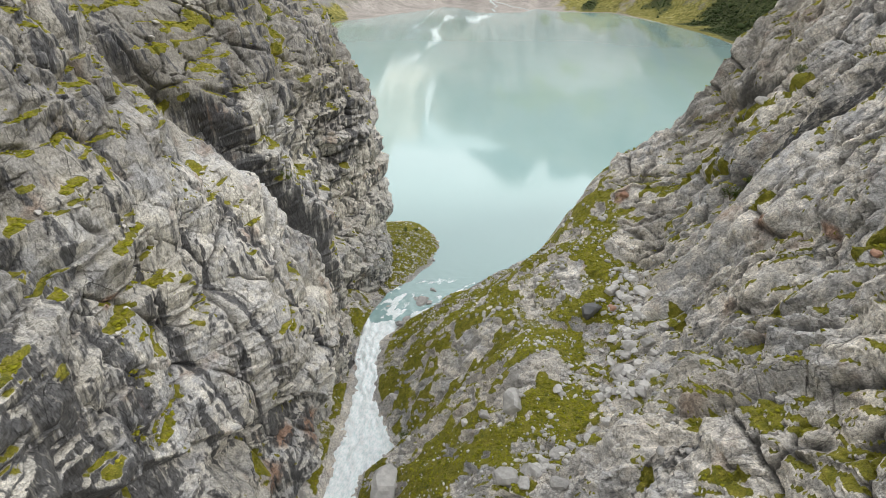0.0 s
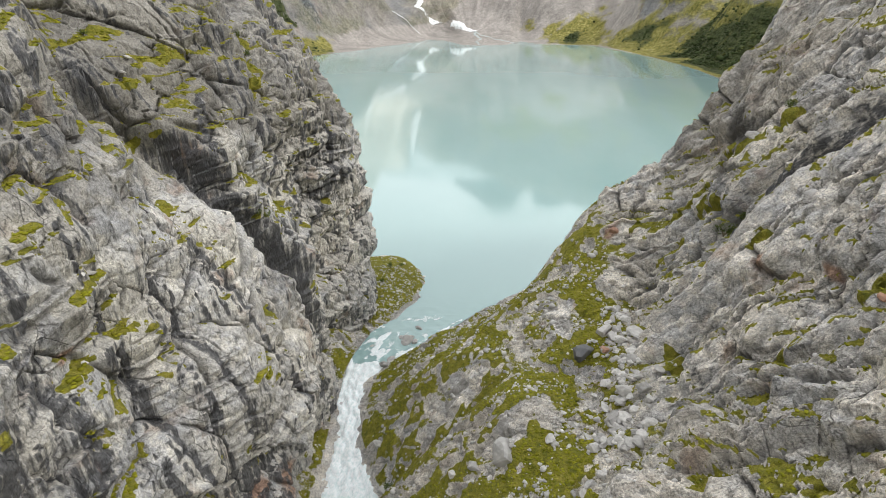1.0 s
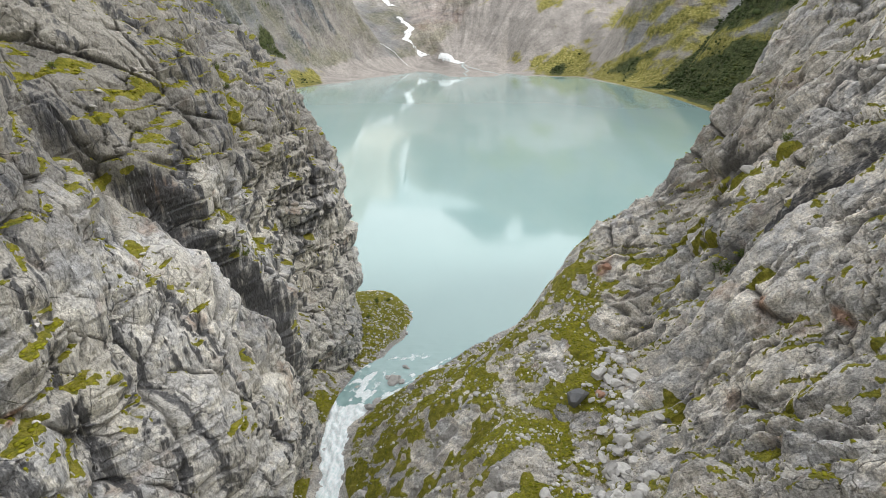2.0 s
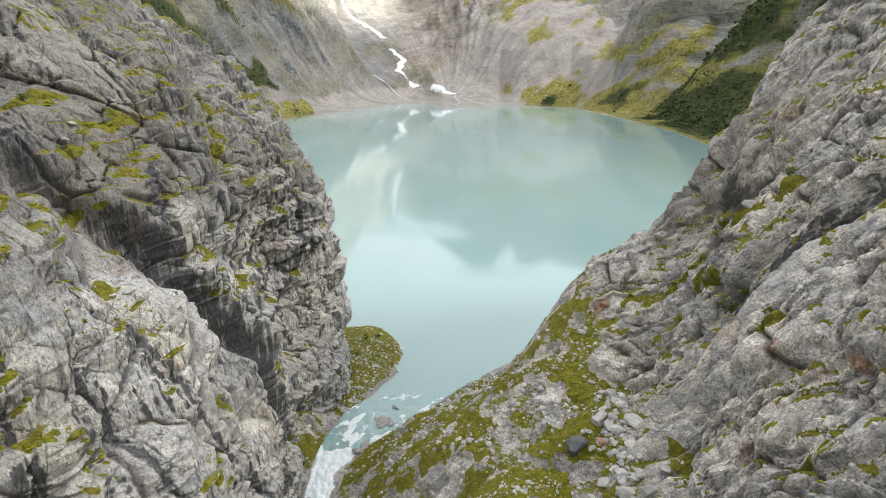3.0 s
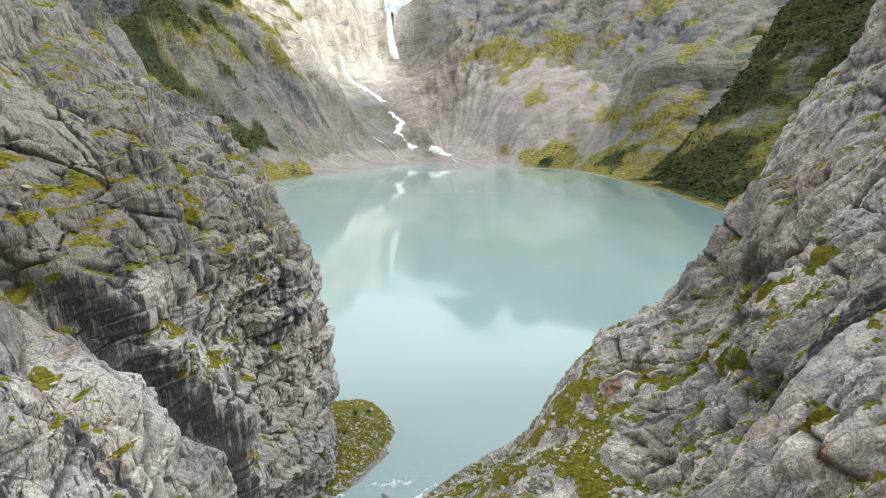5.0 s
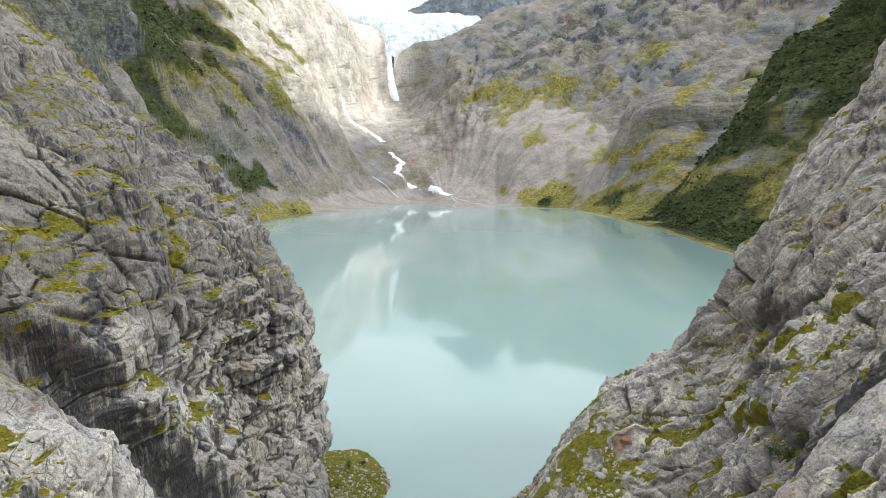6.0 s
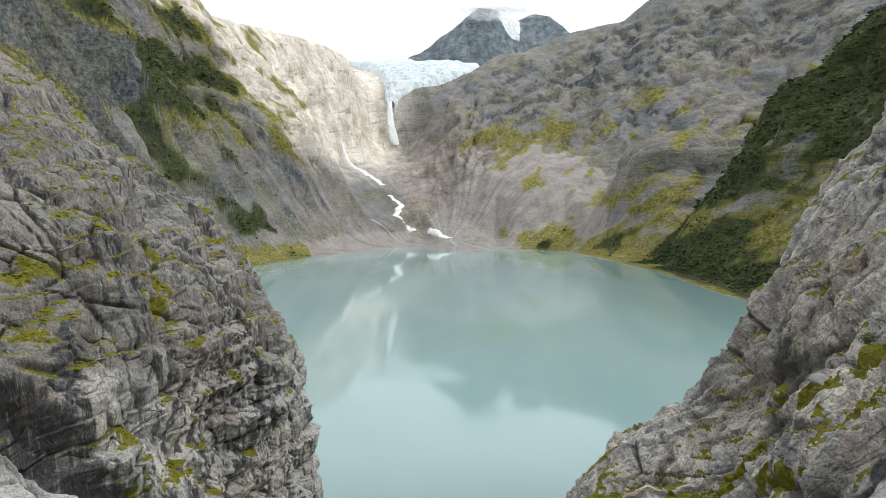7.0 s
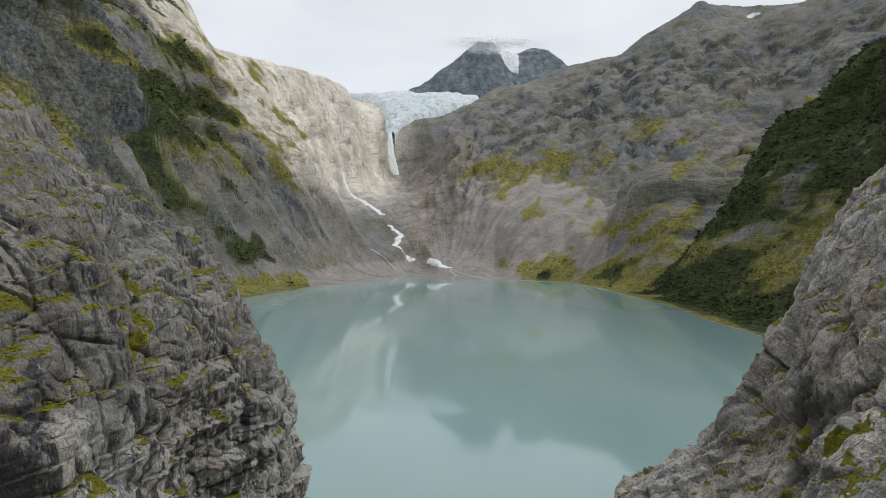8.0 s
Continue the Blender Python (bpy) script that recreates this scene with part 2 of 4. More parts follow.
ROCK_EAST = rock_material("grey_gneiss_slope", (-37, 0, 51), (-44, 0, 85), (0.47, 0.464, 0.456), (0.57, 0.525, 0.455), (0.20, 0.196, 0.19), 2.6)


def far_material():
    m, t, skin = material("mountain_side")
    patch = noise_node(t, 0.006, 6, 0.6)
    mid = noise_node(t, 0.035, 7, 0.68)
    fine = noise_node(t, 0.22, 7, 0.72)
    grit = noise_node(t, 0.7, 5, 0.7)

    def fall(scale, detail, long):
        """Noise drawn out down the fall line of the valley's bowl."""
        v, n = t.nodes.new("ShaderNodeCombineXYZ"), t.nodes.new("ShaderNodeTexNoise")
        t.links.new(mark(t, "around"), v.inputs["X"])
        t.links.new(sums(t, "MULTIPLY", mark(t, "out"), long), v.inputs["Y"])
        n.inputs["Scale"].default_value, n.inputs["Detail"].default_value, n.inputs["Roughness"].default_value = scale, detail, 0.62
        t.links.new(v.outputs["Vector"], n.inputs["Vector"])
        return n.outputs["Fac"]

    rill = fall(0.035, 6, 0.10)
    thread = fall(0.14, 5, 0.06)
    shelf = noise_node(t, 0.075, 6, 0.66, (0.22, 0.22, 1), (7, -9, 0))
    shelf2 = noise_node(t, 0.24, 5, 0.66, (0.25, 0.25, 1), (-6, 8, 0))
    base = mix(t, ramp(t, patch, (0.38, 0.0), (0.62, 1.0)), (0.20, 0.206, 0.214), (0.285, 0.262, 0.236))
    base = mix(t, edged(t, mark(t, "warm"), mid, 0.35, 0.85), base, ramp(t, shelf, (0.40, (0.33, 0.275, 0.245)), (0.60, (0.42, 0.375, 0.34))))
    # dark cliff rock; its bluish cast is haze put into the colour
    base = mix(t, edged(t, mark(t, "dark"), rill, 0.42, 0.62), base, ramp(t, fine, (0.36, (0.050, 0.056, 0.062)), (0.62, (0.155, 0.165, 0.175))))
    # pale polished rock of the left slope, coloured brighter to look sunlit
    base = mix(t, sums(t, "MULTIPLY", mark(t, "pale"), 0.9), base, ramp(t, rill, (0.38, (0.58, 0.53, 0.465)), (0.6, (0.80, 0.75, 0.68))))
    base = mix(t, ramp(t, shelf, (0.33, 0.55), (0.42, 0.0)), base, (0.10, 0.102, 0.108))
    base = mix(t, ramp(t, shelf2, (0.32, 0.35), (0.40, 0.0)), base, (0.095, 0.096, 0.10))
    base = mix(t, ramp(t, thread, (0.32, 0.35), (0.40, 0.0)), base, (0.11, 0.112, 0.118))
    base = mix(t, ramp(t, shelf2, (0.58, 0.0), (0.70, 0.30)), base, (0.42, 0.40, 0.37))
    base = mix(t, ramp(t, noise_node(t, 0.02, 4, 0.6), (0.60, 0.0), (0.70, 0.45)), base, (0.27, 0.175, 0.13))
    veil = sums(t, "MULTIPLY", ramp(t, noise_node(t, 0.013, 6, 0.66), (0.44, 0.0), (0.60, 0.62)), sums(t, "SUBTRACT", 1.0, mark(t, "pale"), True))
    base = mix(t, veil, base, ramp(t, fine, (0.38, (0.125, 0.125, 0.075)), (0.62, (0.235, 0.222, 0.145))))
    talus = mix(t, ramp(t, rill, (0.38, 0.0), (0.60, 1.0)), (0.272, 0.25, 0.23), (0.345, 0.316, 0.289))
    talus = mix(t, ramp(t, thread, (0.57, 0.0), (0.70, 0.4)), talus, (0.48, 0.45, 0.42))
    base = mix(t, edged(t, mark(t, "scree"), sums(t, "ADD", sums(t, "MULTIPLY", mid, 0.5), sums(t, "MULTIPLY", rill, 0.5)), 0.42, 0.62), base, talus)
    # aerial haze on the far peaks, painted as a blue rock colour
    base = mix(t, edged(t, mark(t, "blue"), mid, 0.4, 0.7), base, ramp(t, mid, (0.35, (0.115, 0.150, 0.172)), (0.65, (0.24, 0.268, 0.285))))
    grass = ramp(t, fine, (0.36, (0.115, 0.115, 0.030)), (0.5, (0.205, 0.19, 0.050)), (0.64, (0.30, 0.265, 0.11)))
    base = mix(t, edged(t, mark(t, "green"), sums(t, "ADD", sums(t, "MULTIPLY", fine, 0.5), sums(t, "MULTIPLY", rill, 0.5)), 0.42, 0.58), base, grass)
    # sunlight painted into the grass of the same zone
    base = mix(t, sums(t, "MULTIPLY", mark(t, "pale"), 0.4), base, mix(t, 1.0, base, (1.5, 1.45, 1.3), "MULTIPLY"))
    scrub = ramp(t, fine, (0.3, (0.030, 0.042, 0.018)), (0.7, (0.095, 0.105, 0.042)))
    base = mix(t, edged(t, mark(t, "scrub"), sums(t, "ADD", sums(t, "MULTIPLY", mid, 0.5), sums(t, "MULTIPLY", fine, 0.5)), 0.45, 0.56), base, scrub)
    base = mix(t, edged(t, mark(t, "snow"), mid, 0.45, 0.55), base, (0.82, 0.84, 0.86))
    base = mix(t, mark(t, "crack"), base, (0.045, 0.046, 0.05))
    base = mix(t, 1.0, base, ramp(t, mid, (0.30, 0.72), (0.52, 1.0), (0.75, 1.2)), "MULTIPLY")
    base = mix(t, 1.0, base, ramp(t, fine, (0.36, 0.80), (0.5, 1.0), (0.64, 1.15)), "MULTIPLY")
    base = mix(t, 1.0, base, ramp(t, grit, (0.40, 0.78), (0.49, 1.0), (0.60, 1.18)), "MULTIPLY")
    t.links.new(base, skin.inputs["Base Color"])
    skin.inputs["Roughness"].default_value = 0.95
    skin.inputs["Specular IOR Level"].default_value = 0.15
    rocky = sums(t, "SUBTRACT", 1.0, sums(t, "MULTIPLY", mark(t, "scree"), 0.8), True)
    tall = sums(t, "ADD", sums(t, "MULTIPLY", shelf, 0.9), sums(t, "ADD", sums(t, "MULTIPLY", shelf2, 0.2), sums(t, "ADD", sums(t, "MULTIPLY", rill, 0.5), sums(t, "MULTIPLY", thread, 0.25))))
    bump(t, skin, sums(t, "ADD", sums(t, "MULTIPLY", tall, rocky), sums(t, "ADD", sums(t, "MULTIPLY", fine, 0.07), sums(t, "MULTIPLY", grit, 0.02))), 1.0, 8.0)
    return m


MOUNTAIN = far_material()


def water_material():
    m, t, skin = material("glacial_water")
    cloudy = noise_node(t, 0.012, 4, 0.5, (1, 0.5, 1))
    base = ramp(t, cloudy, (0.3, (0.262, 0.396, 0.384)), (0.7, (0.305, 0.437, 0.424)))
    swirl = noise_node(t, 0.55, 6, 0.62, (1, 0.5, 1), (0, 0, -14))
    swirl2 = noise_node(t, 2.4, 5, 0.65, (1, 0.5, 1), (0, 0, -14))
    froth = sums(t, "ADD", sums(t, "MULTIPLY", swirl, 0.7), sums(t, "MULTIPLY", swirl2, 0.3))
    foam = ramp(t, sums(t, "ADD", mark(t, "foam"), sums(t, "MULTIPLY", sums(t, "SUBTRACT", froth, 0.5), 2.2)), (0.40, 0.0), (0.72, 1.0))
    base = mix(t, foam, base, ramp(t, swirl2, (0.3, (0.62, 0.74, 0.74)), (0.60, (0.93, 0.95, 0.95))))
    t.links.new(base, skin.inputs["Base Color"])
    t.links.new(ramp(t, foam, (0.0, 0.06), (1.0, 0.75)), skin.inputs["Roughness"])
    skin.inputs["IOR"].default_value = 1.60
    ripple = noise_node(t, 0.35, 3, 0.5, (1, 0.4, 1))
    tall = sums(t, "ADD", sums(t, "MULTIPLY", ripple, 0.03), sums(t, "MULTIPLY", sums(t, "MULTIPLY", froth, mark(t, "foam")), 1.0))
    bump(t, skin, tall, 0.6, 0.6)
    return m


WATER = water_material()


def plain(name, rough, *stops, scale=1.0, relief=0.0, depth=0.2, stretch=(1, 1, 1), spec=0.3, uneven=0.3):
    m, t, skin = material(name)
    n = noise_node(t, scale, 6, 0.66, stretch)
    vary = t.nodes.new("ShaderNodeObjectInfo")
    island = t.nodes.new("ShaderNodeNewGeometry")
    tone = sums(t, "ADD", vary.outputs["Random"], island.outputs["Random Per Island"])
    tone = sums(t, "FRACT", tone, 0.0)
    colour = mix(t, 1.0, ramp(t, n, *stops), ramp(t, tone, (0.0, 1 - uneven), (1.0, 1 + uneven)), "MULTIPLY")
    t.links.new(colour, skin.inputs["Base Color"])
    skin.inputs["Roughness"].default_value, skin.inputs["Specular IOR Level"].default_value = rough, spec
    if relief:
        bump(t, skin, n, relief, depth)
    return m


STONE = plain("boulder_stone", 0.9, (0.3, (0.36, 0.35, 0.33)), (0.6, (0.55, 0.53, 0.50)), (0.8, (0.64, 0.61, 0.56)), scale=1.3, relief=0.7, depth=0.25)
DARK_STONE = plain("dark_boulder_stone", 0.85, (0.3, (0.13, 0.135, 0.14)), (0.7, (0.24, 0.24, 0.24)), scale=1.0, relief=0.6, depth=0.25)
TURF = plain("moss_tuft", 0.95, (0.3, (0.105, 0.115, 0.010)), (0.55, (0.225, 0.220, 0.017)), (0.8, (0.33, 0.29, 0.045)), scale=0.5, spec=0.1)
LEAF = plain("alder_scrub", 0.95, (0.3, (0.026, 0.040, 0.016)), (0.55, (0.062, 0.080, 0.032)), (0.72, (0.125, 0.130, 0.045)), scale=0.03, spec=0.1)
ICE = plain("glacier_ice", 0.6, (0.34, (0.40, 0.55, 0.60)), (0.48, (0.76, 0.82, 0.84)), (0.66, (0.90, 0.92, 0.92)), scale=0.05, relief=1.0, depth=9.0, stretch=(0.6, 2.2, 1), uneven=0.0)
FALLS = plain("white_water", 0.8, (0.3, (0.80, 0.84, 0.85)), (0.6, (0.93, 0.94, 0.94)), scale=0.12, relief=0.4, depth=1.0, stretch=(1, 1, 0.2), uneven=0.0)
BROOK = plain("shallow_brook", 0.25, (0.3, (0.40, 0.46, 0.46)), (0.7, (0.58, 0.63, 0.62)), scale=0.1, uneven=0.0)


# ---- the gorge: rock wall on the west, rock slope on the east, river between ----
def steps(*stretches):
    """Places along a line, from (start, end, step) stretches."""
    return np.concatenate([np.arange(a, b, s) for a, b, s in stretches])


# distance of the west wall from the line x = 0: columns along y, rows by height
WALL_Y = (50, 65, 80, 90, 100, 110, 120, 132, 145, 158, 175, 200)
WALL_Z = (-20, 0, 15, 30, 45, 60, 75, 95)
WALL = (
    (34, 32, 29, 27, 26, 25, 24, 23, 21, 20, 26, 60),
    (33, 31, 28, 25, 23.5, 22, 22, 21.5, 19, 18, 22, 60),
    (34, 33, 29, 26, 24, 23, 22, 26, 21, 18, 20, 62),
    (37, 37, 31, 26, 27, 27, 25, 28, 27, 21.5, 20.5, 64),
    (40, 40, 36, 33.5, 32, 35, 31, 30, 21, 19.5, 23, 66),
    (47, 44, 42, 41, 48, 40, 34.5, 31, 24, 24.5, 32, 70),
    (54, 50, 48.5, 52, 58, 54, 41.5, 37, 35.5, 34.5, 43, 80),
    (66, 65, 66, 68, 69, 67, 63, 57, 57, 57, 65, 98),
)
wy = steps((26, 46, 0.8), (46, 58, 0.35), (58, 162, 0.215), (162, 240, 0.9))
wz = steps((-24, -12, 0.5), (-12, 88, 0.215), (88, 150, 0.6))
Y, Z = np.meshgrid(wy, wz)
W = sheet(WALL_Y, WALL_Z, WALL, wy, wz)
wg = np.stack([-W, Y, Z], axis=2)
wn = grid_normals(wg)
warp = 1.5 * fbm(Y / 12, Z / 12, 3, 3)
curl = 0.5 * fbm(Y / 3.1, Z / 3.1, 5, 3)
lean = Y + 0.16 * Z
# smooth bulging faces near the foot, a shattered corner above the lake
shatter = np.clip(0.22 + 0.74 * ease(Y + 6 * fbm(Y / 9, Z / 9, 57, 2), 121, 133) + 0.55 * ease(fbm(Y / 13, Z / 13, 58, 2), 0.05, 0.3), 0, 1)
big, joint_a, shade_a = slabs((lean + warp) / 8.5, (Z - 0.20 * Y + 1.5 * warp) / 11.5, 11, 1.0, 1.5, 0.9)
mid, joint_b, shade_b = slabs((lean + warp + curl) / 3.3, (Z - 0.24 * Y - warp + curl) / 4.6, 21, 1.1, 1.4, 0.9)
small, joint_c, shade_c = slabs((lean - warp + curl) / 1.35, (Z - 0.2 * Y + warp + curl) / 1.9, 31, 1.1, 1.5, 0.9)
chip, joint_d, shade_d = slabs((lean + 1.3 * curl) / 0.75, (Z + 1.3 * curl) / 1.15, 35, 1.1, 1.6, 0.9)


def ledges(height, climb, bend, k):
    """Shelves along the wall: how far each height stands out, and its place between two shelves."""
    level = Z / height - Y / climb + bend * fbm(Y / (2.2 * height), Z / (2.2 * height), k, 3)
    saw = level - np.floor(level)
    return (saw - 0.5) * (1 - ease(saw, 0.88, 1.0)) - 0.5 * ease(saw, 0.88, 1.0), saw


ledge, _ = ledges(8.5, 60, 0.38, 41)
ledge2, saw2 = ledges(3.0, 26, 0.42, 43)
broken1 = 0.25 + 0.75 * ease(fbm(Y / 25, Z / 25, 55, 2), -0.25, 0.25)
broken2 = ease(fbm(Y / 8, Z / 3, 45, 3), -0.02, 0.22)
bulge = 1.8 * fbm(Y / 21, Z / 21, 51, 3)
body = worn(3.6 * (big - 0.1) + 2.0 * ledge * broken1, 1) + 1.45 * mid * (0.45 + 0.55 * shatter) + 1.0 * ledge2 * broken2
relief = bulge + body + (0.70 * small + 0.34 * chip) * shatter + 0.12 * chip + 0.24 * fbm(Y / 1.9, Z / 1.9, 61, 4) + 0.5 + 0.8 * ease(Y, 122, 140)
open_a, open_b = ease(fbm(Y / 7, Z / 7, 91, 2), -0.25, 0.1), ease(fbm(Y / 5, Z / 5, 92, 2), -0.12, 0.2)
open_c = shatter * ease(fbm(Y / 4, Z / 4, 93, 2), -0.1, 0.2)
relief = relief - 1.0 * joint_a ** 2 * open_a - 0.60 * joint_b ** 2 * open_b - 0.28 * joint_c * open_c
tone = np.clip(0.14 + 0.34 * shade_a + 0.26 * shade_b + 0.16 * shade_c * shatter + 0.05 * shade_d, 0, 1)
# the near wall's foot is undercut along a lip
lip_z = np.interp(Y, (30, 38, 51, 61, 68, 76, 80, 90, 96, 104), (46, 40, 28.5, 23.5, 20, 15, 13, 10, 5, -8)) + 1.2 * fbm(Y / 5, Y * 0, 66, 3)
under = ease(lip_z - Z, -0.3, 1.6) * ease(-Y, -104, -92)
relief = relief - 3.4 * under * (1 - ease(lip_z - Z, 5, 16))
# the wet gully between the near wall and the great knob
gully_y = np.interp(Z, (-5, 5, 20, 32, 45, 55, 70, 85), (131, 126, 118.5, 116, 110, 106, 101, 92)) + 1.5 * fbm(Z / 7, Z * 0 + 2.5, 63, 2)
gully = np.exp(-((Y - gully_y) / 2.6) ** 2) * ease(-Z, -88, -68)
relief = relief - 5.0 * gully + 1.6 * np.exp(-((Y - gully_y - 6.5) / 4.0) ** 2) * ease(Z, 26, 36) * ease(-Z, -70, -60)


def run(zs, ys, wide, k):
    """A wet run down the wall: heights, places along the wall, half width."""
    line = np.interp(Z, zs, ys) + 0.6 * fbm(Z / 5, Z * 0 + k, 99 + k, 3)
    return np.exp(-((Y - line) / (wide * (1 + 0.8 * fbm(Z / 8, Z * 0, 89 + k, 2)))) ** 2) * ease(Z, zs[0] - 2, zs[0] + 2) * ease(-Z, -zs[-1] - 1, -zs[-1] + 3)


runs = run((5, 27, 33, 43, 51, 60), (60, 58, 61.5, 58.6, 57.5, 54.7), 1.7, 1)
for k, (zs, ys, wide) in enumerate((
        ((30, 37, 43, 53, 58), (43, 43.6, 46, 48.8, 49), 1.8), ((16, 30, 42), (52, 51, 52), 1.3), ((4, 8, 13, 23, 35, 44), (110, 112, 116, 119, 117, 116), 2.2), ((36, 50, 55, 63), (111, 109, 108, 107), 2.4),
        ((42, 53, 61, 68), (107, 109, 112, 116), 1.2), ((20, 46, 58, 64), (141, 142, 142, 143), 1.1), ((8, 30, 50, 62), (129, 127, 126, 127), 1.0),
        ((10, 30, 52), (74, 72, 71), 0.8), ((12, 30, 55), (84, 82, 80), 0.7), ((14, 34, 50), (93, 91, 90), 0.8), ((10, 25, 40), (101, 100, 99), 0.8))):
    runs = np.maximum(runs, run(zs, ys, wide, k + 2))
relief = relief - 0.5 * runs
wp = wg + wn * relief[..., None]
wn2 = grid_normals(wp)
flat = wn2[..., 2]
soft = fbm(Y / 5, Z / 5, 71, 4)
moss = ease(flat + 0.28 * soft, 0.66, 0.86) * ease(soft + 0.9 * fbm(Y / 19, Z / 19, 73, 2) + 0.009 * (Z - 50), 0.08, 0.34)
ledge_moss = blobs(Y, Z, (
    (107, 75.5, 3.5, 1.3), (112, 77, 3, 1.5), (114, 72.3, 3, 1.3), (108.5, 69, 2.5, 1.2), (117, 73, 2.5, 1.5), (131.5, 75, 1.0, 3.5), (130.3, 69, 1.2, 3), (128, 66, 1.6, 1.6), (104, 62, 4, 1.0),
    (56, 61, 2.2, 0.8), (62, 61, 1.5, 0.6), (73, 53.5, 2.4, 0.7), (66, 43.3, 2.2, 0.8), (67.2, 36.5, 1.0, 1.6), (75, 34.5, 0.7, 1.2), (76, 42, 1.6, 0.6), (68.5, 28.2, 1.3, 0.6), (50, 45, 0.8, 1.0),
    (78, 4.5, 3.2, 1.8), (68, 19, 2.5, 0.7), (57, 24.3, 3, 0.7), (93, 53.5, 1.5, 1.0), (114.7, 43.6, 1.2, 0.8), (130, 3.8, 2.5, 1.5), (137, 50, 0.8, 0.6), (143, 38, 0.7, 0.9)))
moss = np.maximum(moss, ease(ledge_moss + 0.7 * soft + 0.55 * fbm(Y / 1.4, Z / 1.4, 75, 3) + 0.35 * (flat - 0.4), 0.48, 0.72))
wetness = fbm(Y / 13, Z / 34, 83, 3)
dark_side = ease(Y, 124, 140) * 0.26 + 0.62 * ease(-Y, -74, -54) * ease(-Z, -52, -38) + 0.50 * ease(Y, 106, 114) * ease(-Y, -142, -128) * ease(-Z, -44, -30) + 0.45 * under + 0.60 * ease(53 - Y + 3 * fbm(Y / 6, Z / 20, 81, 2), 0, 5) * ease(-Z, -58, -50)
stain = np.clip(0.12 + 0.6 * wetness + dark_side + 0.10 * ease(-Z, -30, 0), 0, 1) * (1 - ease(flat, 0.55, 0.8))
# the gully's wet rock, with the shade of its far side painted in
stain = np.maximum(stain, 0.95 * np.exp(-((Y - gully_y - 1.5) / 4.0) ** 2) * ease(-Z, -74, -52))
sway = Y + 0.9 * fbm(Y / 7, Z / 7, 94, 3)
streak = ease(fbm(sway / 1.1, Z / 55, 95, 3), 0.06, 0.26) * ease(fbm(sway / 9, Z / 24, 97, 2), -0.15, 0.15)
broad = ease(fbm(sway / 4.2, Z / 60, 98, 3), 0.12, 0.40)
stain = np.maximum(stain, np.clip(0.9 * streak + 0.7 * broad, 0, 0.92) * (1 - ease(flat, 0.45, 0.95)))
stain = np.maximum(stain, np.clip(1.15 * runs, 0, 1) * (1 - moss))
# weathered top of the wall; the darkening also stands for cloud shade
lichen_shade = ease(Z + 10 * fbm(Y / 12, Z / 12, 87, 3), 44, 66) * 0.9 + 0.35 * ease(Y, 122, 134)
crack = np.clip(0.7 * joint_a ** 2 * open_a + 0.65 * joint_b ** 2 * open_b + 0.55 * joint_c ** 1.5 * open_c + 0.45 * broken2 * np.exp(-((saw2 - 0.03) / 0.04) ** 2), 0, 0.9)
rust = blobs(Y, Z, ((64, 45.5, 2.2, 0.9), (60, 33, 0.5, 2.5), (108, 58, 2, 3), (92, 0, 4, 4), (78, 0, 4, 3), (85, 4, 3, 2), (52, 27, 0.5, 2.5)))
wall_place, wall_moss, wall_flat = wp, moss, flat
wall_west = grid_mesh("rock_wall_west", wp, {"moss": moss, "stain": stain, "joint": crack, "gravel": moss * 0, "lichen_shade": lichen_shade, "tone": tone, "rust": rust}, smooth=False)
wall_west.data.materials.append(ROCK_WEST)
tagged(wall_west, "steep grey gneiss wall with dark wet streaks and mossy ledges", "rock wall", kind="structure")

# the river's line: along y, its middle, its level and its width
RIVER_Y = (0, 30, 60, 80, 90, 97, 103, 110, 118, 125, 130, 135, 140, 145, 150, 157, 168, 182)
RIVER_X = (-32, -28, -24, -21, -19.8, -16.6, -17.4, -18.2, -18.3, -17.2, -14.6, -11.0, -7.5, -4.7, -0.5, 4.2, 16, 27)
RIVER_Z = (-34, -27, -19, -13.5, -11.5, -10.2, -8.6, -6.4, -4.2, -2.2, -0.8, -0.4, -0.25, -0.15, -0.08, -0.02, 0.0, 0.0)
RIVER_W = (7, 7, 6.5, 6, 7, 12.5, 8.5, 5.6, 5.2, 5.8, 9, 13, 16, 17.5, 18, 21, 28, 44)

SLOPE_X = (-8, 4, 16, 28, 40, 52, 64, 80)
SLOPE_Y = (25, 40, 55, 70, 85, 100, 115, 130, 145, 160, 180, 205)
SLOPE = (
    (19, 31, 43, 52, 60, 71.9, 84, 104),
    (13, 23, 34, 46, 57.1, 70.5, 84, 103),
    (6, 15, 24, 34.3, 45.3, 59.4, 79.4, 99),
    (2, 11, 17.8, 25.1, 40.5, 59.3, 78.3, 97),
    (-2, 10.8, 22.6, 22.3, 41.2, 58.7, 74, 94),
    (3, 15.8, 20.7, 27.3, 31.4, 55.6, 71.6, 91.1),
    (5, 12.8, 22.5, 31.5, 37.5, 50, 72, 92.4),
    (0.8, 8, 11.8, 27.8, 43.7, 52.2, 71.4, 99.3),
    (-1.9, -0.6, 4.6, 14.3, 33.9, 38.6, 51, 80),
    (-3, -3.3, -1.2, 4.8, 17.6, 20, 33, 62),
    (-4, -4, -3.5, -7.2, -4.8, -1, 10, 32),
    (-6, -6, -6, -5.7, -6, -6, -6, -2),
)
sx = steps((-44, -26, 0.6), (-26, 66, 0.22), (66, 110, 0.42), (110, 190, 1.5))
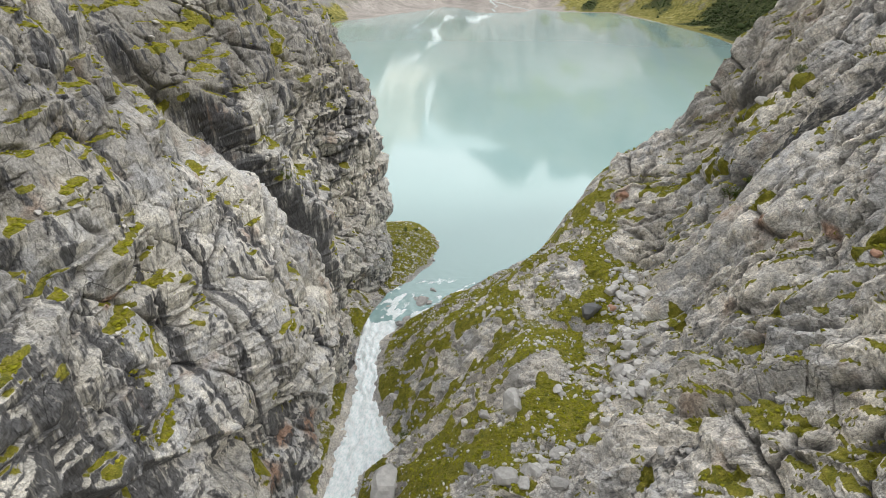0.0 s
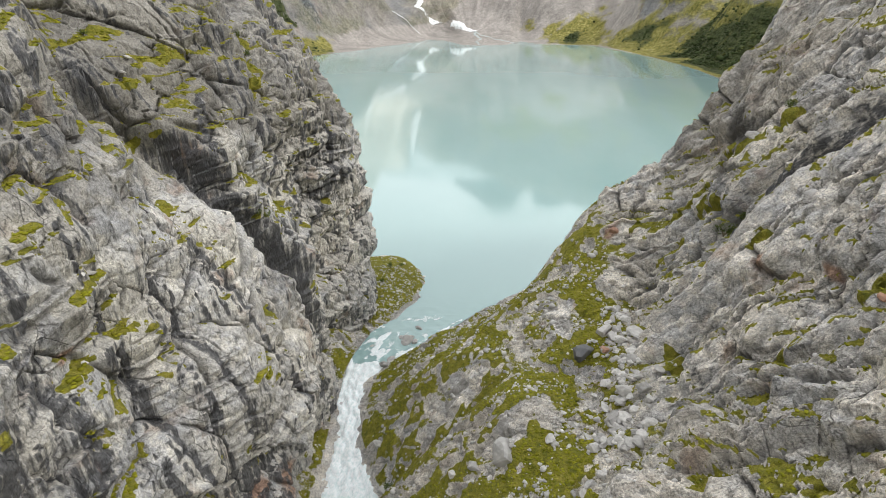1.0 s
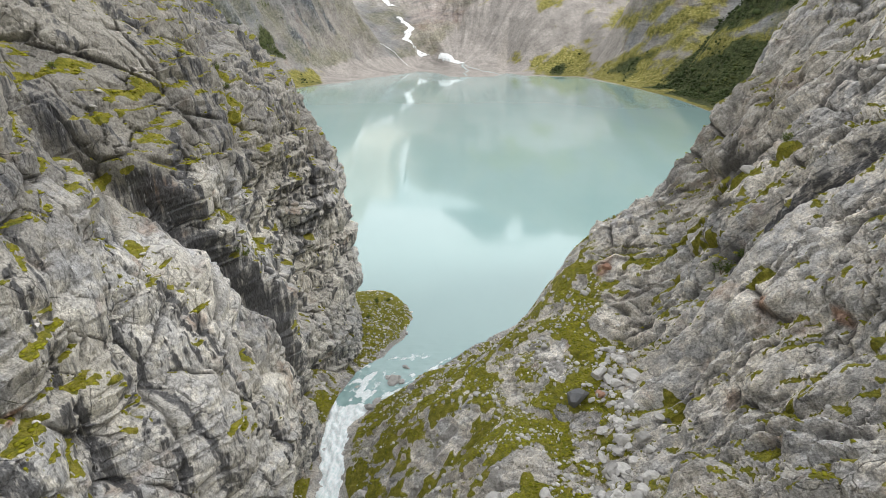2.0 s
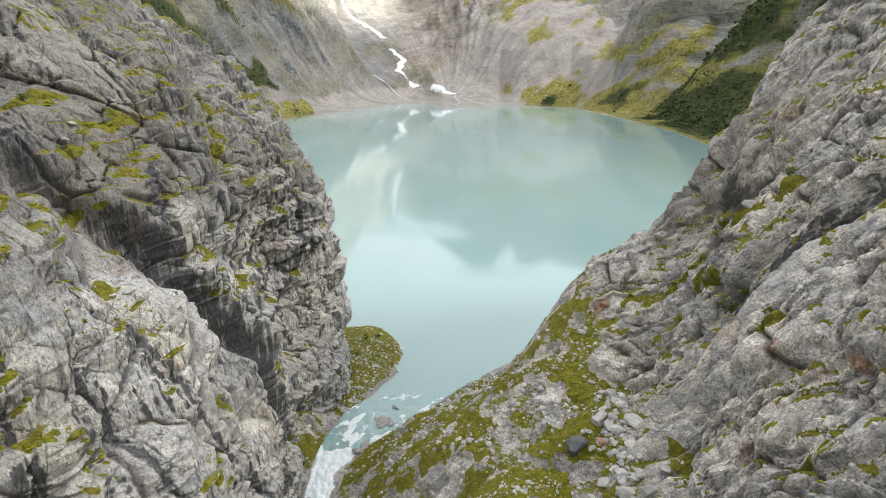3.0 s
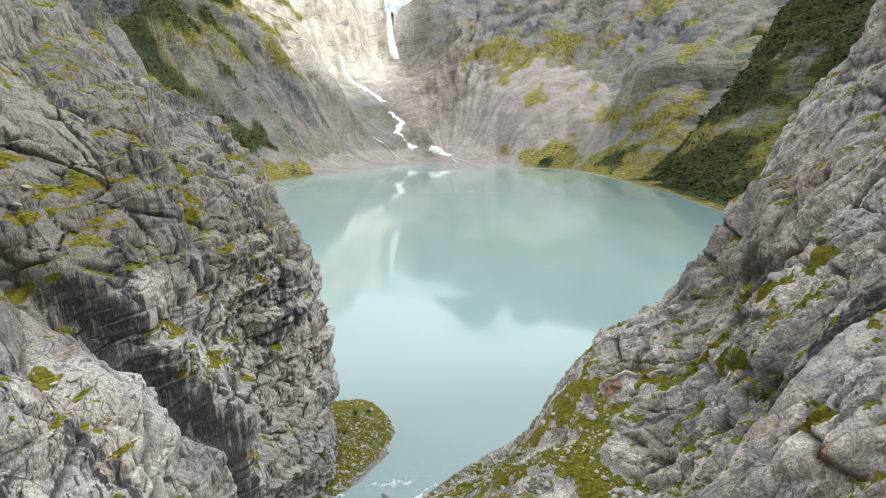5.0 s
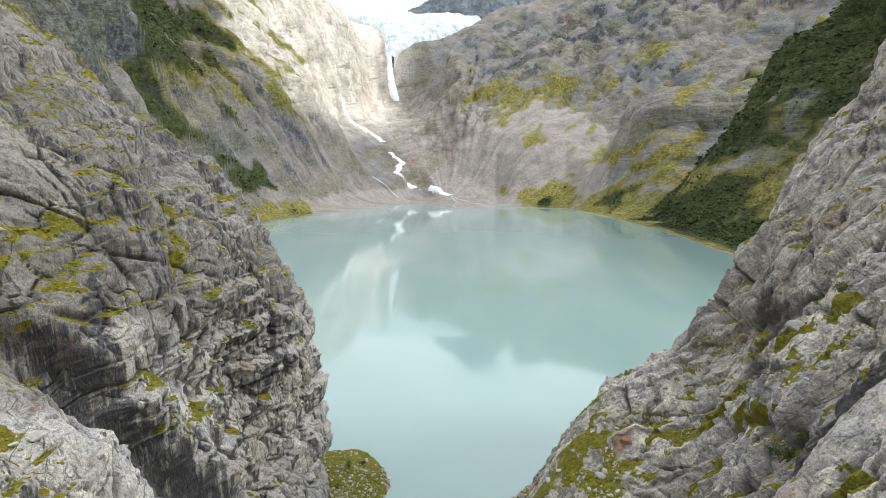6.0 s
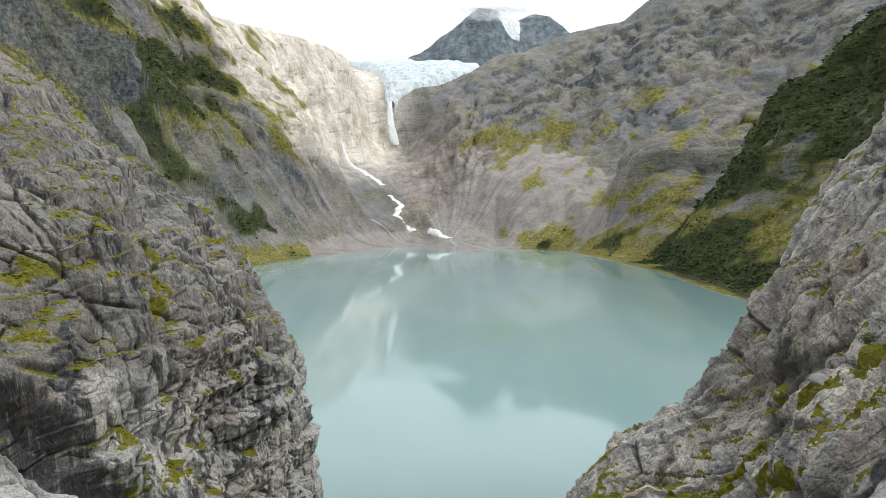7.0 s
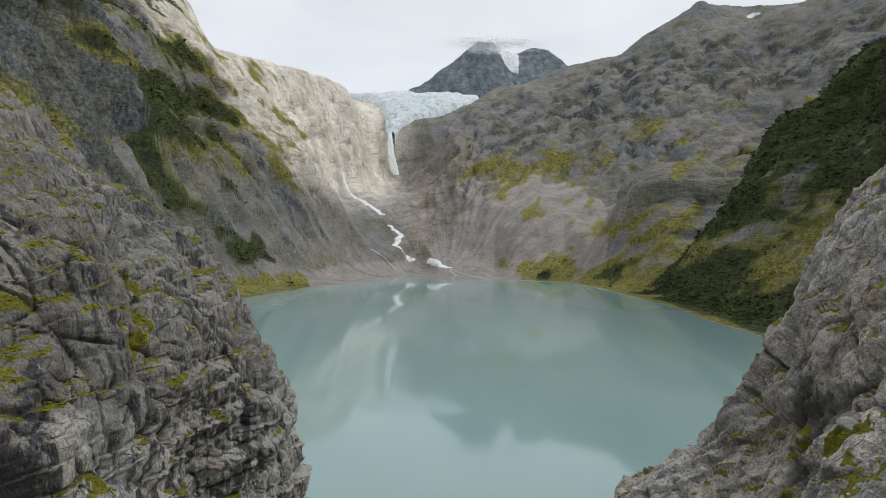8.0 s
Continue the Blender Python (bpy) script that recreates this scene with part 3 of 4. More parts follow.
sy = steps((-10, 30, 1.0), (30, 146, 0.22), (146, 180, 0.4), (180, 260, 1.5))
X, Y = np.meshgrid(sx, sy)
H = sheet(SLOPE_X, SLOPE_Y, SLOPE, np.clip(sx, -40, 120), np.clip(sy, 10, 205))
rx, rz, rw = np.interp(Y, RIVER_Y, RIVER_X), np.interp(Y, RIVER_Y, RIVER_Z), np.interp(Y, RIVER_Y, RIVER_W)
off = X - rx
# the spit at the lake's outlet
spit = 3.2 * (1 - ((X + 16 - 0.06 * (Y - 172)) / 14.5) ** 2 - ((Y - 171) / 24) ** 2)
bank = np.where(off > 0, (off - rw / 2) * 1.15 - 0.55 * ease(Y, 110, 124) * np.clip(off - rw / 2, 0, 7), (-off - rw / 2) * 0.85)
bed = rz + np.where(bank > 0, bank, np.maximum(bank * 0.5, -1.6))
west_bank = np.minimum(bed, np.maximum(np.maximum(spit, -4), rz - 1.6 + np.clip(bank, -9, 6) * ease(-Y, -150, -138)))
H = np.where(off > 0, np.minimum(H, bed), west_bank) - 30 * ease(Y, 196, 222)
dry = ease(bank, 0.0, 5.0)
sg = np.stack([X, Y, H], axis=2)
sn = grid_normals(sg)
# two beds of rock: the far slabs run up the slope, the near rib crosses in front of them
wedge_y = np.interp(X, (0, 17, 22, 31, 34, 41.5, 43.7, 60), (46, 56, 64, 69, 70.5, 60.5, 51, 35)) + 1.2 * fbm(X / 6, Y / 6, 101, 3)
near_rib = Y < wedge_y
climb = np.clip(H, -10, 140)
XC = X + 0.8 * climb
along = np.where(near_rib, 0.50 * X - 0.87 * Y + 0.55 * climb, 0.62 * X - 0.44 * Y + 0.80 * climb)
across = np.where(near_rib, 0.87 * X + 0.50 * Y + 300, 0.44 * X + 0.90 * Y)
warp = 1.5 * fbm(XC / 11, Y / 10, 103, 3)
curl = 0.9 * fbm(XC / 3.4, Y / 3.1, 105, 3)
big, joint_a, shade_a = slabs((across + warp) / 7.0, (along + 2 * warp) / 12, 111, 1.0, 1.6, 1.0)
mid, joint_b, shade_b = slabs((across + warp + 0.5 * curl) / 2.5, (along - warp + 1.4 * curl) / 7.5, 121, 1.0, 1.7, 1.0)
small, joint_c, shade_c = slabs((across - warp + 0.6 * curl) / 1.0, (along + warp + 1.2 * curl) / 2.8, 131, 1.1, 1.5, 0.9)
chip, joint_d, shade_d = slabs((across + 0.9 * curl) / 0.65, (along + 1.5 * curl) / 1.5, 135, 1.1, 1.6, 0.9)
# the mossy hollow and mound beside the river are smoother than the slabs above
hollow = ease(34 + 0.10 * (Y - 85) - X, -3, 5) * ease(Y, 58, 70) * ease(-Y, -150, -134)
mossy_ground = ease(fbm(X / 7, Y / 7, 151, 4) + 0.35 * fbm(X / 2.5, Y / 2.5, 152, 3), -0.22, 0.06) * hollow
rough = (1 - 0.55 * hollow) * dry


def tread(run, high, k):
    """Slabs that step up the slope, broken along their length."""
    level = (across + 0.9 * warp) / run + 0.55 * fbm(XC / (2.2 * run), Y / (2.2 * run), k, 3) + 0.25 * big
    saw = level - np.floor(level)
    broken = 0.25 + 0.75 * ease(fbm(across / (1.5 * run), along / (4 * run), k + 5, 2), -0.2, 0.2)
    step = -high * broken * ((saw - 0.5) * (1 - ease(saw, 0.88, 1.0)) - 0.5 * ease(saw, 0.88, 1.0))
    return step, broken * np.exp(-((saw - 0.90) / (0.22 / run)) ** 2)


(tread_a, foot_a), (tread_b, foot_b) = tread(7.0, 2.6, 113), tread(2.7, 1.15, 123)
# the wet black cleft, and the smooth slab below it
cleft_y = np.interp(X, (42, 47.6, 53.4, 56.3, 60, 66), (96, 93.2, 91.5, 87.5, 84.5, 79)) + 1.0 * fbm(X / 4, Y / 4, 187, 2)
glassy = ease(cleft_y - Y, 0.5, 2.0) * ease(Y - cleft_y, -8.5, -6.0) * ease(X, 34, 38) * ease(-X, -64, -58) * (~near_rib)
shatter = np.clip(0.55 + 0.5 * ease(fbm(XC / 12, Y / 12, 165, 2), -0.1, 0.25), 0, 1) * (1 - 0.8 * glassy)
body = worn(2.9 * (big - 0.1) * (1 - 0.5 * glassy) + tread_a, 1) + (1.45 * mid + tread_b) * (1 - 0.75 * glassy)
relief = rough * body + (0.35 + 0.65 * rough) * dry * (0.80 * small + 0.34 * chip) * shatter + 0.14 * chip * dry + 1.0 * fbm(X / 19, Y / 19, 161, 3) * dry + 0.24 * fbm(XC / 1.5, Y / 1.4, 162, 4) - 0.6 * dry
lap = (wedge_y - Y)
relief = relief + (1.6 * ease(lap, -0.2, 0.8) * ease(-lap, -14, -5) - 1.8 * np.exp(-((lap + 0.9) / 1.1) ** 2)) * ease(X, 18, 26) * ease(-X, -62, -50)
relief = relief - 2.2 * np.exp(-((Y - cleft_y) / 1.2) ** 2) * ease(X, 44, 48) * ease(-X, -66, -62)
open_a, open_b = ease(fbm(X / 7, Y / 7, 191, 2), -0.25, 0.1), ease(fbm(X / 5, Y / 5, 192, 2), -0.12, 0.2)
relief = relief - (1.1 * joint_a ** 2 * open_a + 0.6 * joint_b ** 2 * open_b + 0.22 * joint_c * shatter) * rough * (1 - 0.7 * glassy)
tone = np.clip(0.14 + 0.34 * shade_a + 0.26 * shade_b + 0.16 * shade_c * shatter + 0.05 * shade_d + 0.12 * glassy, 0, 1)
relief = relief * (1 - 0.75 * mossy_ground) + 0.35 * mossy_ground
relief = relief * np.where(off < 0, 1 - 0.85 * ease(Y, 140, 150), 1)
sp = sg + sn * relief[..., None]
sn2 = grid_normals(sp)
flat = sn2[..., 2]
soft = fbm(across / 3.2, along / 6, 171, 4) + 0.02
moss = ease(flat + 0.30 * soft, 0.58, 0.80) * ease(soft + 0.8 * fbm(X / 15, Y / 15, 173, 2), -0.05, 0.21)
moss = np.maximum(moss * (1 - hollow * 0.4), mossy_ground * ease(flat, 0.35, 0.6))
shelf_moss = blobs(X, Y, (
    (56.3, 106, 2.5, 3), (52, 113, 2.5, 1.6), (48.6, 113, 2, 1.5), (41, 117, 2.2, 1.2), (46, 108, 3.2, 0.9), (33.5, 111, 2, 1.2), (34.5, 105.5, 2, 1.2), (42.5, 99, 2, 2.5), (49.3, 63.5, 2.5, 2), (44, 56.5, 3.5, 1.5),
    (40.7, 65.4, 1.6, 1.0), (46.8, 82.5, 1.2, 2.2), (42.4, 73, 1.0, 2), (34, 45.5, 1.5, 1.2), (22, 52, 2, 1.5), (29.3, 45, 1.2, 1.2), (36, 53.6, 1.2, 0.8), (35.3, 82, 1.2, 5), (34.7, 95.5, 1.6, 2.5), (30, 102, 3, 1.5), (20.6, 112, 2.5, 1.2), (59, 103, 3, 1.5), (52, 108, 4.5, 1.2), (50, 104, 1.2, 3), (38, 115.5, 4, 0.9), (55, 100, 2.5, 1.0), (31, 108, 2.5, 1.0)))
moss = np.maximum(moss, ease(shelf_moss + 0.9 * soft + 0.5 * fbm(X / 1.3, Y / 1.3, 177, 3), 0.62, 0.86))
on_spit = ease(np.clip(spit, -4, 3), 0.35, 0.9) * ease(Y, 140, 150)
moss = np.maximum(moss, on_spit * ease(fbm(X / 4, Y / 4, 175, 3) + 0.05 * (Y - 156), -0.75, -0.4)) * ease(bank, 0.5, 1.6)
beach = np.exp(-((bank - 1.6) / 1.6) ** 2) * ease(Y, 118, 132)
rubble = np.maximum(beach, 0.75 * hollow * ease(fbm(X / 5, Y / 5, 181, 3), 0.05, 0.35)) * (1 - mossy_ground)
stain = np.clip(0.10 + 0.75 * fbm(X / 16, Y / 16, 185, 3), 0, 1) * (1 - ease(flat, 0.66, 0.88)) * (1 - hollow)
cleft = np.maximum(np.exp(-((Y - cleft_y - 0.6) / 1.9) ** 2) * ease(X, 44, 48) * ease(-X, -66, -60), 0.8 * np.exp(-((lap + 0.6) / 1.3) ** 2) * ease(X, 26, 31) * ease(-X, -48, -42))
stain = np.maximum(stain, 0.95 * cleft)
# scattered lichen, plus painted cloud shade on the upper, farther part
lichen_shade = np.clip(0.45 * ease(fbm(X / 22, Y / 22, 189, 3), 0.0, 0.3) + 0.22 * ease(sp[..., 2] + 9 * fbm(X / 9, Y / 9, 188, 3), 36, 56) * ease(Y, 84, 104), 0, 1)
crack = np.clip((0.9 * joint_a ** 1.5 * open_a + 0.75 * joint_b ** 1.5 * open_b + 0.5 * joint_c ** 1.5 * shatter + 0.4 * foot_a + 0.25 * foot_b) * rough * (1 - hollow) * (1 - 0.7 * glassy), 0, 0.85)
rust = blobs(X, Y, ((36.8, 119.2, 2.4, 1.8), (30.4, 92.5, 1.0, 1.0), (45, 78, 0.6, 2.5), (48, 70, 0.6, 2)))
slope_east = grid_mesh("rock_slope_east", sp, {"moss": moss, "stain": stain, "joint": crack, "gravel": rubble, "lichen_shade": lichen_shade, "tone": tone, "rust": rust}, smooth=False)
slope_east.data.materials.append(ROCK_EAST)
tagged(slope_east, "steep grey gneiss slope with moss, slabs and rubble above a torrent", "rock slope", kind="structure")
slope_place, slope_moss, slope_hollow, slope_bank = sp, moss, hollow, bank

# the torrent, from the lake's outlet down over the fall
qy = steps((20, 80, 0.8), (80, 176, 0.3))
qs = np.linspace(-0.5, 0.5, 29)
QS, QY = np.meshgrid(qs, qy)
width = np.interp(QY, RIVER_Y, RIVER_W) * 1.16
QX = np.interp(QY, RIVER_Y, RIVER_X) + QS * width
kern = np.ones(9) / 9
fall_line = np.convolve(np.pad(np.interp(qy, RIVER_Y, RIVER_Z), 4, mode="edge"), kern, mode="valid")
steepness = np.clip(-np.gradient(fall_line, qy) * -1, 0, 1)
foam = (ease(steepness, 0.06, 0.2) + 0.9 * np.exp(-((qy - 100) / 6) ** 2) + 0.25 * ease(-qy, -128, -110))[:, None] + 0 * QS
foam = np.clip(foam, 0, 1.2) + 0.30 * np.exp(-((QY - 140) / 9) ** 2) + 0.75 * ease(fbm(QS * 5 + QY / 16, QY / 5.5, 205, 3), 0.08, 0.34) * ease(QY, 126, 132) * ease(-QY, -156, -146)
churn = fbm(QX / 1.6, QY / 2.6, 201, 4) * (0.10 + 0.75 * np.clip(foam, 0, 1)) + 0.6 * np.exp(-((QY - 99) / 5) ** 2) * fbm(QX / 2.5, QY / 2.5, 203, 3)
QZ = fall_line[:, None] + churn * ease(178 - QY, 2, 30) + 0.02
torrent = grid_mesh("river", np.stack([QX, QY, QZ], axis=2), {"foam": foam})
torrent.data.materials.append(WATER)
tagged(torrent, "turquoise glacial torrent breaking into white foam over a rocky fall", "river", kind="structure")

# ---- the valley: one sheet from under the gorge to the far peaks ----
SHORE_AZ = (-180, -120, -80, -60, -40, -30, -22, -17, -14, -10.6, -5.8, -2, 0.2, 1.6, 3, 4.6, 7.2, 8.2, 10, 14.5, 19.3, 23.7, 26.2, 29.7, 36, 45, 60, 90, 180)
SHORE_R = (60, 60, 130, 230, 400, 510, 620, 715, 778, 856, 958, 1060, 1140, 1125, 1035, 1020, 1045, 1110, 1066, 1050, 894, 747, 656, 583, 480, 360, 240, 120, 60)
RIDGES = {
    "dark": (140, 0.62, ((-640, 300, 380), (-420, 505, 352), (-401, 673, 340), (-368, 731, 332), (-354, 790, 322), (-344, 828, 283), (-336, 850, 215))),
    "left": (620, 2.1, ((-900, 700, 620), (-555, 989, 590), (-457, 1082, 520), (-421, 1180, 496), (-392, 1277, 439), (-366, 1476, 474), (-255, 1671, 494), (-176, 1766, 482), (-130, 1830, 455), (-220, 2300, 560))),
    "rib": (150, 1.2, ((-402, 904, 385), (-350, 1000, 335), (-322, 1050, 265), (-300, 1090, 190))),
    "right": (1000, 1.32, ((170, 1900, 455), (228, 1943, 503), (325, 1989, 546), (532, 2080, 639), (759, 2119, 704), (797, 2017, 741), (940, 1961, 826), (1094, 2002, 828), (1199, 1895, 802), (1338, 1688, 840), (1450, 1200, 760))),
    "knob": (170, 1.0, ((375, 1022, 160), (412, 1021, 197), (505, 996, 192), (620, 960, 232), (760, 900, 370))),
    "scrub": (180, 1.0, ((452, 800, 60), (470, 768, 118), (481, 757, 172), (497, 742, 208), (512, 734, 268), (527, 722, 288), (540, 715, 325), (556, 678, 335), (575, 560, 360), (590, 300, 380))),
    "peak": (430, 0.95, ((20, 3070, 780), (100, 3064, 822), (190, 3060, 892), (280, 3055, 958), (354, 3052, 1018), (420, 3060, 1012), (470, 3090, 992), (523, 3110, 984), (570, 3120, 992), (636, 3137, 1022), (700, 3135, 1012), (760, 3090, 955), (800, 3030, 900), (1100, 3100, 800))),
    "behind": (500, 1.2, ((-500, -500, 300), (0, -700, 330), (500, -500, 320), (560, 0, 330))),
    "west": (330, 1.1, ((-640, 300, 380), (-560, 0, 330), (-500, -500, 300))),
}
AXIS_Y = (900, 1167, 1335, 1450, 1600, 1750, 1800, 2000, 2400)
AXIS_X = (62, 62, -25, -75, -20, -28, -40, 30, 0)
AXIS_W = (120, 70, 50, 60, 30, 22, 35, 105, 210)
FLOOR_R = (0, 1000, 1110, 1170, 1260, 1345, 1450, 1550, 1640, 1735, 1752, 1776, 1815, 2000, 2370, 2700, 4900)
FLOOR_Z = (-9, -3, 6, 22, 48, 92, 142, 172, 176, 225, 250, 348, 402, 478, 585, 640, 640)


def ridge_height(x, y, reach, power, crest, blunt=18.0):
    """Height of a ridge's flanks, and how near its crest a place lies (0 to 1)."""
    best, near = np.full(x.shape, -50.0), np.zeros(x.shape)
    for (ax, ay, az), (bx, by, bz) in zip(crest[:-1], crest[1:]):
        dx, dy = bx - ax, by - ay
        s = np.clip(((x - ax) * dx + (y - ay) * dy) / (dx * dx + dy * dy), 0, 1)
        n = np.clip(1 - (np.sqrt((x - ax - s * dx) ** 2 + (y - ay - s * dy) ** 2 + blunt * blunt) - blunt) / reach, 0, 1)
        h = (az + s * (bz - az)) * n ** power
        best, near = np.maximum(best, h), np.where(h > best, n, near)
    return best, near


az = steps((-180, -60, 3.0), (-60, -42, 0.6), (-42, 43, 0.17), (43, 60, 0.6), (60, 180, 3.0))
rr = np.concatenate([[1.0], np.geomspace(60, 400, 26)[:-1], np.geomspace(400, 1300, 370)[:-1], np.geomspace(1300, 2300, 240)[:-1], np.geomspace(2300, 3300, 110)[:-1], np.geomspace(3300, 4900, 14)])
A, R = np.meshgrid(np.radians(az), rr)
X, Y = R * np.sin(A), R * np.cos(A)
shore = np.interp(np.degrees(A), SHORE_AZ, SHORE_R)
inland = R - shore - 9 * fbm(X / 60, Y / 60, 301, 3)
jx, jy = X + 26 * fbm(X / 130, Y / 130, 303, 3), Y + 26 * fbm(X / 130, Y / 130, 305, 3)
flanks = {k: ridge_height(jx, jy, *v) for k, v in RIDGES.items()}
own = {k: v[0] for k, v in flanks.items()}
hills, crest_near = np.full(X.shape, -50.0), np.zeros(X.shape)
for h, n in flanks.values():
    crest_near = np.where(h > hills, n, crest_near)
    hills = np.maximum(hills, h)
floor_z = np.interp(R, FLOOR_R, FLOOR_Z)
axis_x, axis_w = np.interp(Y, AXIS_Y, AXIS_X), np.interp(Y, AXIS_Y, AXIS_W)
trough = ease(np.abs(X - axis_x + 8 * fbm(X / 40, Y / 40, 307, 3)), axis_w, axis_w * 1.5 + 120)
trough = np.where((Y > 900) & (Y < 2600), trough, 1.0)
land = np.maximum(hills, floor_z)
land = floor_z + (land - floor_z) * trough
# gullies run down the flanks; crags and ledges break them
deg = np.degrees(A)
skyline = (np.maximum(own["scrub"], own["dark"]) < hills - 5).astype(float)
tall = np.clip(land / 200, 0.0, 1.0) * (0.2 + 0.8 * trough) * (1 - 0.8 * ease(crest_near, 0.80, 0.98) * skyline)
turn_east = ease(deg, -2, 5)


# round the bowl and out from its middle, the two ways that slopes and gullies run
around, out = np.arctan2(X - 70, Y - 1110) * 500, np.hypot(np.hypot(X - 70, Y - 1110), land)


def sided(make, z):
    """A pattern whose beds dip towards the valley's middle on both sides: make(across the beds, along them)."""
    west = make(0.62 * X + 0.78 * z + 0.12 * Y, 0.78 * X - 0.62 * z + 0.2 * Y)
    east = make(-0.58 * X + 0.80 * z + 0.12 * Y + 900, -0.80 * X - 0.58 * z + 0.2 * Y)
    return west * (1 - turn_east) + east * turn_east


fan_top = np.interp(deg, (-30, -23.2, -19.8, -16.4, -13.6, -10.2, -7.8, -5, -3), (135, 138, 136, 100, 98, 66, 66, 40, 10))
fan = (1 - turn_east) * ease(fan_top + 22 * fbm(X / 45, Y / 45, 309, 3) - land, -12, 14)
talus = turn_east * ease(np.interp(deg, (2, 7, 12, 16, 19, 22), (60, 150, 210, 190, 120, 20)) + 40 * fbm(around / 45, out / 250, 313, 3) - land, -25, 25)
craggy = np.clip(1 - 0.9 * np.maximum(fan, talus), 0, 1)
wob = 18 * fbm(X / 70, Y / 70, 315, 3)
crag, split, _ = slabs((around + wob) / 42, (1.2 * land + 0.25 * around + wob) / 95, 311, 1.0, 1.6, 1.0)
crag2, split2, _ = slabs((around + 0.5 * wob) / 17, (1.2 * land + 0.25 * around - wob) / 34, 321, 1.1, 1.6, 1.0)
crag3, _, _ = slabs((around - 0.4 * wob) / 7, (1.2 * land + 0.2 * around + 0.6 * wob) / 11, 325, 1.1, 1.6, 1.0)
gul = ridged((around + 0.6 * wob) / 75, out / 420, 331, 4)
runnel = ridged((around + 0.3 * wob) / 22, out / 300, 335, 3)
shape = np.where((own["peak"] > 0) & (R > 2500), 0.55, 1.0)
column, seam, _ = slabs((around + 0.4 * wob) / 15, (1.2 * land + wob) / 85, 337, 1.0, 1.6, 1.0)
walled = (1 - turn_east) * ease(-deg, 20.2, 22) * (1 - fan)
bumps = tall * shape * (craggy * (24 * (crag - 0.1) + 12 * crag2 + 6 * crag3 - 3 * split + walled * (16 * column - 7 * seam)) + 14 * gul * (0.35 + 0.65 * craggy) + 8 * sided(lambda c, a: fbm(c / 80, a / 130, 333, 4), land)) + (1.0 + 3.0 * np.maximum(fan, talus)) * runnel * np.clip(land / 40, 0, 1) + 1.5 * sided(lambda c, a: fbm(c / 30, a / 50, 341, 3), land)
rise = ease(inland, 0, 150 + 75 * ease(np.abs(deg - 3), 4, 12))
Zf = np.where(inland > 0, 0.03 * np.minimum(inland, 60) + land * rise * rise + 1.3 * fbm(X / 14, Y / 14, 351, 3) * ease(inland, 2, 30), np.maximum(inland * 0.12, -9) - 0.3)
near = ease(R, 190, 420)
Zf = np.where(R < 420, np.where(Y > 150, np.minimum(Zf, -6) * (1 - near) + Zf * near, Zf * near - 40 * (1 - near)), Zf)
# the crags stand out from the slope, square to it
fp = np.stack([X, Y, Zf], axis=2)
fn = grid_normals(fp)
fn = fn * np.sign(fn[..., 2:3] + 1e-9)
fp = fp + fn * (bumps * rise * rise * (R > 420))[..., None]
Zf = fp[..., 2]
fn = grid_normals(fp)
slope_z = np.abs(fn[..., 2])
left_side, right_side = ease(-deg, -2, 3), ease(deg, 3, 8)
# where the left slope's painted sunlight begins, by height
sunlit_edge = np.interp(Zf, (60, 140, 203, 250, 320, 365, 385, 500), (-6, -8.5, -12.2, -14.6, -16.1, -17.7, -21.5, -24))
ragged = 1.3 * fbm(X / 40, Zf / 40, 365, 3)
beyond = left_side * ease(deg - sunlit_edge + ragged, -0.5, 1.3) * ease(Y, 900, 990)
is_scrub = ease(own["scrub"] - np.maximum(own["right"], own["knob"]), -25, 25)
lobes = sided(lambda c, a: fbm(c / 38, a / 110, 361, 5) + 0.45 * fbm(c / 11, a / 30, 363, 3), Zf)
scrub = np.clip(0.63 * is_scrub * (0.42 + 0.58 * ease(Zf, 30, 110)) + 0.12 * is_scrub * ease(Zf, 120, 200) + 0.42 * ease(deg, 7, 20) * ease(-Zf, -75, -20) * ease(inland, 8, 40), 0, 0.78) + 0.55 * lobes + 0.42 * is_scrub * fbm(around / 26, out / 160, 367, 4) + 0.22 * ease(own["dark"], 270, 330) * ease(slope_z, 0.5, 0.8) - 0.10 * ease(Zf, 300, 360)
scrub = scrub - 0.22 * left_side * ease(-deg, 21, 22.5) * ease(-Zf, -320, -290) + 0.20 * left_side * (1 - ease(deg + 16.5 - 0.02 * (Zf - 250), 0, 4)) * ease(deg, -23, -21) * ease(Zf, 150, 230) + 0.45 * np.exp(-((deg + 14.5) / 2.2) ** 2 - ((Zf - 38) / 22) ** 2) + 0.20 * ease(own["dark"], 240, 300) * ease(Zf, 295, 320)
scrub = scrub + 0.42 * ease(deg, 24.5, 30) * ease(-Zf, -330, -230) * ease(own["scrub"] - np.maximum(own["right"], own["knob"]), 20, -20)
green = 0.34 - 0.12 * left_side - 0.25 * left_side * ease(-Zf, -190, -120) * ease(Zf, 12, 30) + 0.62 * lobes + 0.14 * ease(slope_z, 0.55, 0.85) * ease(-R, -1500, -1100) + 0.24 * ease(-inland, -200, -60) * ease(-Zf, -55, -14) - 0.35 * ease(Zf, 380, 560) - 0.9 * (1 - trough) * ease(inland, -2, 6)
green = green * ease(inland, 1.5, 9 + 16 * left_side) - 0.4 * ease(R, 1500, 1900)
band = np.exp(-((Zf - np.interp(X, (200, 354, 540, 739, 917), (215, 240, 328, 398, 428))) / 42) ** 2) * right_side * ease(Y, 1150, 1300)
